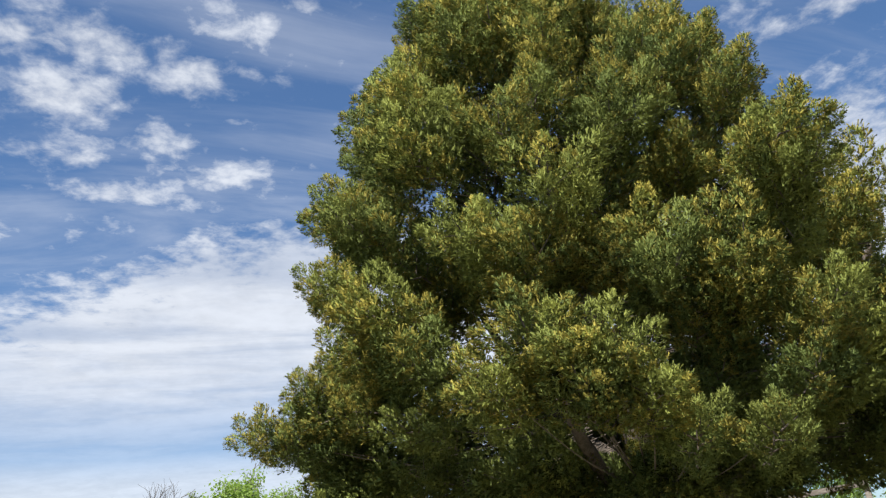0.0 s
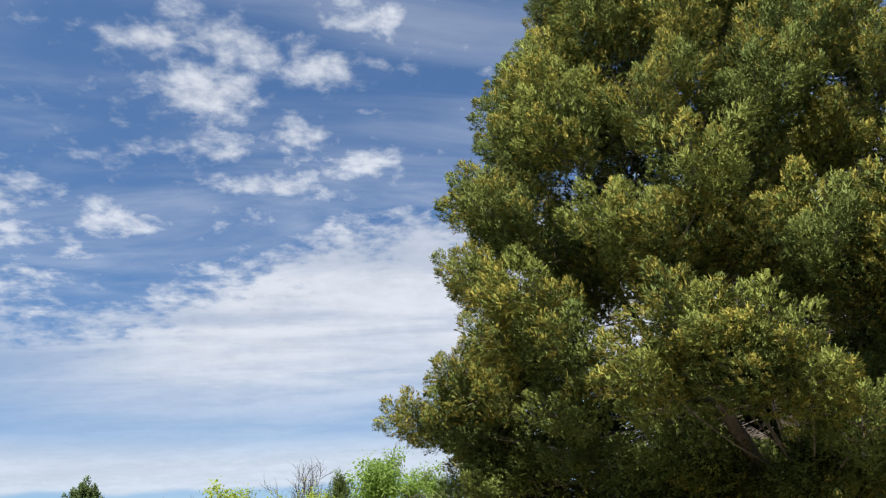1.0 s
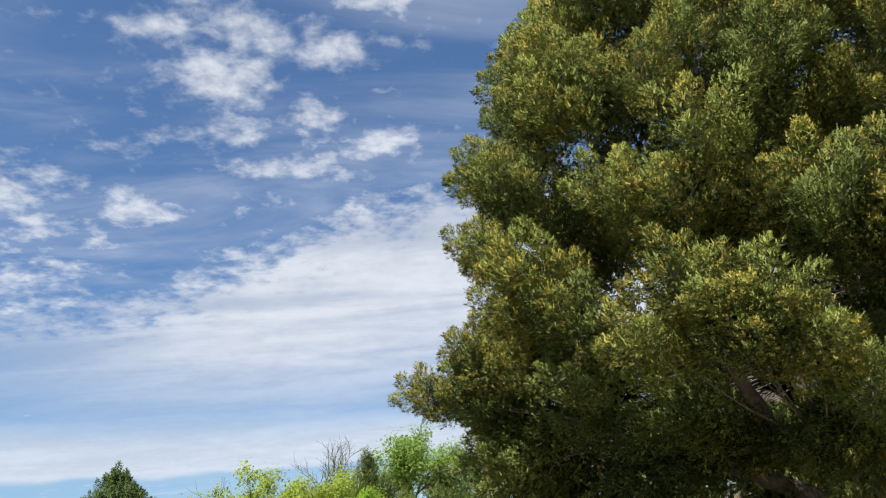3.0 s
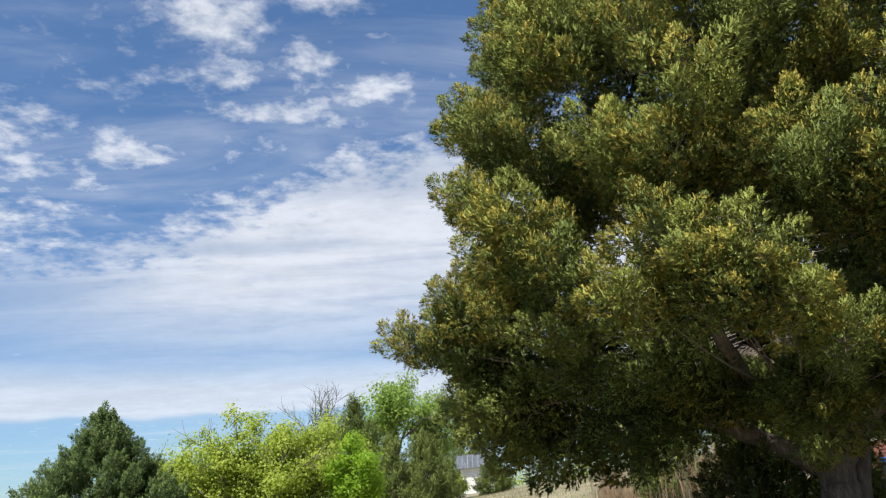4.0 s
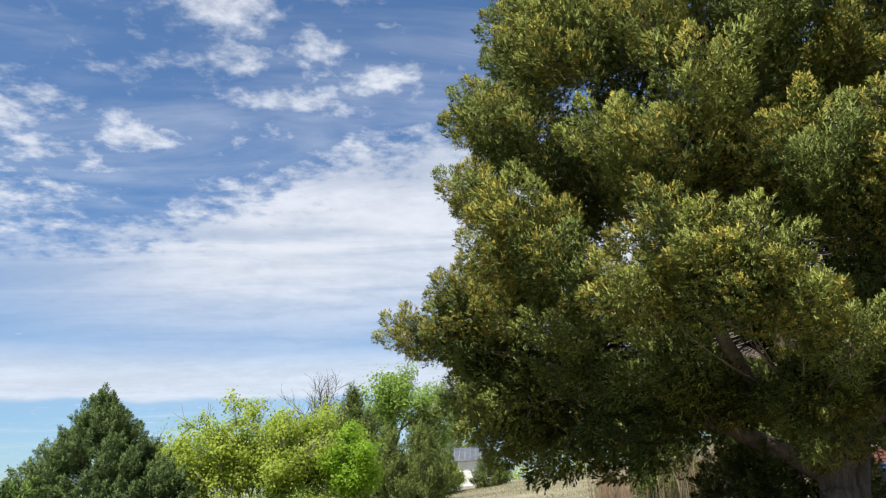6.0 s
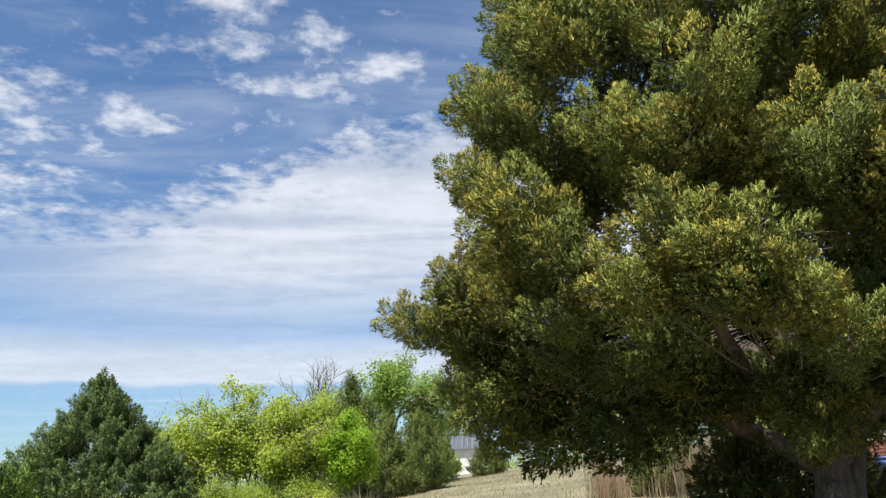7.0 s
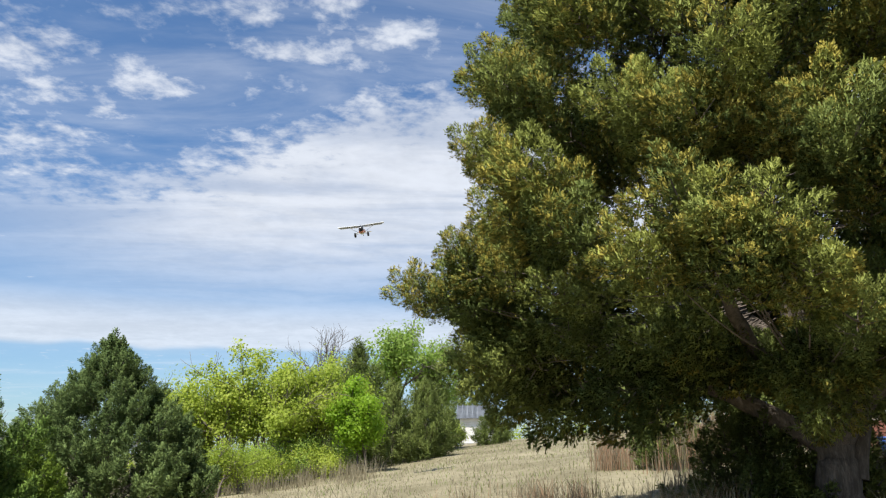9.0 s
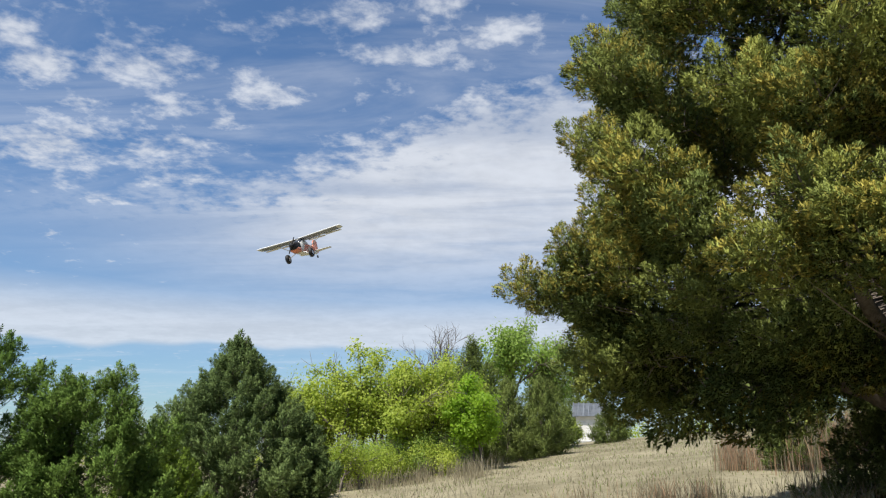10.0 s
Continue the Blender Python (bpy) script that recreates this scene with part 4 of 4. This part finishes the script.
# ---- the model aeroplane ----
def loft(sections, sides=14, flat=0.55):
    """A body through stations: y, half width, bottom, top."""
    bm = bmesh.new()
    rings = []
    for y, w, lo, hi in sections:
        ring = []
        for k in range(sides):
            a = math.tau * k / sides
            c, s = math.cos(a), math.sin(a)
            x = w * math.copysign(abs(c) ** flat, c)
            z = (lo + hi) / 2 + (hi - lo) / 2 * math.copysign(abs(s) ** flat, s)
            ring.append(bm.verts.new((x, y, z)))
        rings.append(ring)
    for a, b in zip(rings, rings[1:]):
        for k in range(sides):
            bm.faces.new((a[k], a[(k + 1) % sides], b[(k + 1) % sides], b[k]))
    bm.faces.new(rings[0][::-1])
    bm.faces.new(rings[-1])
    bmesh.ops.recalc_face_normals(bm, faces=bm.faces[:])
    return bm


def foil(x0, x1, chord0, chord1, lead0, lead1, z0, z1, thick, steps=8):
    """A wing panel between two ribs; lead is the front edge along y."""
    bm = bmesh.new()
    shape = [(0, 0), (0.05, 0.55), (0.2, 0.95), (0.4, 1.0), (0.7, 0.6), (1, 0.04), (0.7, -0.15), (0.4, -0.3), (0.15, -0.35), (0.03, -0.25)]
    rings = []
    for k in range(steps + 1):
        u = k / steps
        c, l, z, x = chord0 + (chord1 - chord0) * u, lead0 + (lead1 - lead0) * u, z0 + (z1 - z0) * u, x0 + (x1 - x0) * u
        rings.append([bm.verts.new((x, l - c * a, z + thick * c * b)) for a, b in shape])
    n = len(shape)
    for a, b in zip(rings, rings[1:]):
        for k in range(n):
            bm.faces.new((a[k], a[(k + 1) % n], b[(k + 1) % n], b[k]))
    bm.faces.new(rings[0])
    bm.faces.new(rings[-1][::-1])
    bmesh.ops.recalc_face_normals(bm, faces=bm.faces[:])
    return bm


def rod(p, q, r0, r1=None, sides=8):
    bm = bmesh.new()
    p, q = Vector(p), Vector(q)
    m = Matrix.Translation((p + q) / 2) @ (q - p).to_track_quat("Z", "Y").to_matrix().to_4x4()
    bmesh.ops.create_cone(bm, cap_ends=True, segments=sides, radius1=r0, radius2=r1 or r0, depth=(q - p).length, matrix=m)
    return bm


def wheel(parent, name, at, r, w):
    """A fat balloon tyre with a hub, turning about x."""
    bm = bmesh.new()
    prof = [(0.45, -0.35), (0.72, -0.5), (0.93, -0.38), (1.0, 0), (0.93, 0.38), (0.72, 0.5), (0.45, 0.35)]
    rings = [[bm.verts.new((w * b, r * a * math.cos(k * math.tau / 28), r * a * math.sin(k * math.tau / 28))) for k in range(28)] for a, b in prof]
    for a, b in zip(rings, rings[1:]):
        for k in range(28):
            bm.faces.new((a[k], a[(k + 1) % 28], b[(k + 1) % 28], b[k]))
    bm.faces.new(rings[0])
    bm.faces.new(rings[-1])
    bmesh.ops.recalc_face_normals(bm, faces=bm.faces[:])
    ob = part(name, bm, BLACK, parent, "fat black balloon tyre", True)
    ob.location = at
    part("hub", rod((-w * 0.42, 0, 0), (w * 0.42, 0, 0), r * 0.42, sides=16), METAL, ob)
    return ob


def aeroplane():
    t = thing("model_aeroplane", (0, 0, 0), "white and orange radio-controlled high-wing bush plane with fat tyres", "model plane")
    part("fuselage", loft([(0.20, 0.066, -0.095, 0.05), (0.12, 0.070, -0.100, 0.115), (-0.08, 0.068, -0.095, 0.118), (-0.22, 0.055, -0.075, 0.080), (-0.42, 0.034, -0.035, 0.050), (-0.60, 0.014, 0.0, 0.040)]), FOAM_WHITE, t, "white foam body", True)
    part("cowling", loft([(0.375, 0.036, -0.055, 0.018), (0.355, 0.054, -0.075, 0.034), (0.30, 0.062, -0.090, 0.045), (0.202, 0.067, -0.097, 0.052)]), BLACK, t, "black nose cowling", True)
    part("cowl_flash", loft([(0.345, 0.050, -0.079, -0.034), (0.30, 0.0645, -0.094, -0.030), (0.204, 0.0705, -0.102, -0.020)]), FOAM_ORANGE, t, "orange lower cowling", True)
    for s in (-1, 1):
        flash = part("flash", loft([(0.17, 0.006, -0.075, 0.045), (0.05, 0.006, -0.080, 0.045), (-0.15, 0.005, -0.060, 0.050), (-0.30, 0.004, -0.02, 0.045)], 8), FOAM_ORANGE, t, "orange side flash")
        flash.matrix_basis = pose(s * 0.067, 0, 0) @ Matrix.Rotation(s * 0.06, 4, "Z")
        part("wing", foil(s * 0.0, s * 0.60, 0.23, 0.22, 0.125, 0.120, 0.122, 0.142, 0.10), FOAM_GREY, t, "grey wing panel with pale edges", True)
        part("wing_tip", foil(s * 0.60, s * 0.65, 0.22, 0.17, 0.120, 0.090, 0.142, 0.150, 0.09), FOAM_WHITE, t, "white wing tip", True)
        part("flap", board(min(s * 0.09, s * 0.34), max(s * 0.09, s * 0.34), -0.165, -0.10, 0.118, 0.126, 0.002), FOAM_WHITE, t)
        part("aileron", board(min(s * 0.35, s * 0.60), max(s * 0.35, s * 0.60), -0.160, -0.098, 0.130, 0.138, 0.002), FOAM_WHITE, t)
        part("leading_edge", rod((s * 0.02, 0.124, 0.124), (s * 0.62, 0.119, 0.143), 0.008), FOAM_WHITE, t, "white leading edge")
        part("wing_strut", rod((s * 0.066, 0.05, -0.075), (s * 0.36, 0.03, 0.128), 0.006), FOAM_WHITE, t)
        part("gear_leg", rod((s * 0.05, 0.15, -0.085), (s * 0.165, 0.16, -0.14), 0.007), METAL, t)
        part("stabiliser", foil(s * 0.0, s * 0.25, 0.16, 0.10, -0.48, -0.52, 0.035, 0.035, 0.06), FOAM_WHITE, t, "white tail plane", True)
    part("windscreen", loft([(0.195, 0.056, 0.046, 0.056), (0.15, 0.062, 0.046, 0.096), (0.11, 0.064, 0.046, 0.119)], 10), GLAZE, t, "dark windscreen", True)
    bm = bmesh.new()
    fin = [(-0.42, 0.05), (-0.52, 0.20), (-0.60, 0.225), (-0.68, 0.20), (-0.67, 0.03), (-0.60, 0.0)]
    ring = [[bm.verts.new((x, y, z)) for y, z in fin] for x in (-0.006, 0.006)]
    bm.faces.new(ring[0]), bm.faces.new(ring[1][::-1])
    for k in range(6):
        bm.faces.new((ring[0][k], ring[0][(k + 1) % 6], ring[1][(k + 1) % 6], ring[1][k]))
    bmesh.ops.recalc_face_normals(bm, faces=bm.faces[:])
    part("tail_fin", bm, FOAM_ORANGE, t, "orange tail fin")
    for s in (-1, 1):
        wheel(t, "wheel", (s * 0.18, 0.16, -0.14), 0.068, 0.055)
    wheel(t, "tail_wheel", (0, -0.60, -0.045), 0.022, 0.018)
    part("tail_leg", rod((0, -0.57, 0.01), (0, -0.60, -0.045), 0.004), METAL, t)
    bm = bmesh.new()
    for s in (-1, 1):
        v = slab(bm, 0.0, 0.125, -0.004, 0.004, -0.012, 0.012)
        for q in v:
            q.co.x *= s
            q.co.z *= 1.0 - 0.5 * abs(q.co.x) / 0.125
    bmesh.ops.recalc_face_normals(bm, faces=bm.faces[:])
    prop = part("propeller", bm, BLACK, t, "two-bladed black propeller")
    prop.location = (0, 0.395, -0.018)
    part("spinner", loft([(-0.02, 0.022, -0.022, 0.022), (0.0, 0.021, -0.021, 0.021), (0.02, 0.012, -0.012, 0.012), (0.028, 0.003, -0.003, 0.003)], 14, 1.0), BLACK, prop, "black spinner", True)
    return t, prop


plane, propeller = aeroplane()


def motions():
    """The plane comes in from behind the great cedar, banks and passes; its propeller turns."""
    flight = [(0.0, 27.0, 111.0, 26.0, -8, 0, 172), (4.0, 15.0, 71.0, 19.0, -8, 0, 172), (7.0, 6.5, 41.5, 13.4, -9, 0, 172), (8.3, 2.85, 28.7, 9.95, -10, 1.5, 171.5),
              (8.6, 1.96, 25.69, 9.04, -10.3, 8.4, 171.2), (9.0, 0.82, 21.73, 7.75, -7, 7.4, 171.9), (9.3, 0.11, 18.24, 6.62, -9.2, 25.3, 165.0),
              (9.6, -0.76, 15.24, 5.50, -6.2, 17.2, 164.9), (10.0, -2.05, 11.21, 4.46, -6.3, 13.4, 166.1)]
    walk(plane, [(r[0], pose(*r[1:])) for r in flight])
    walk(propeller, [(k / 30, pose(0, 0.395, -0.018, 0, 77 * k, 0)) for k in range(301)])


motions()
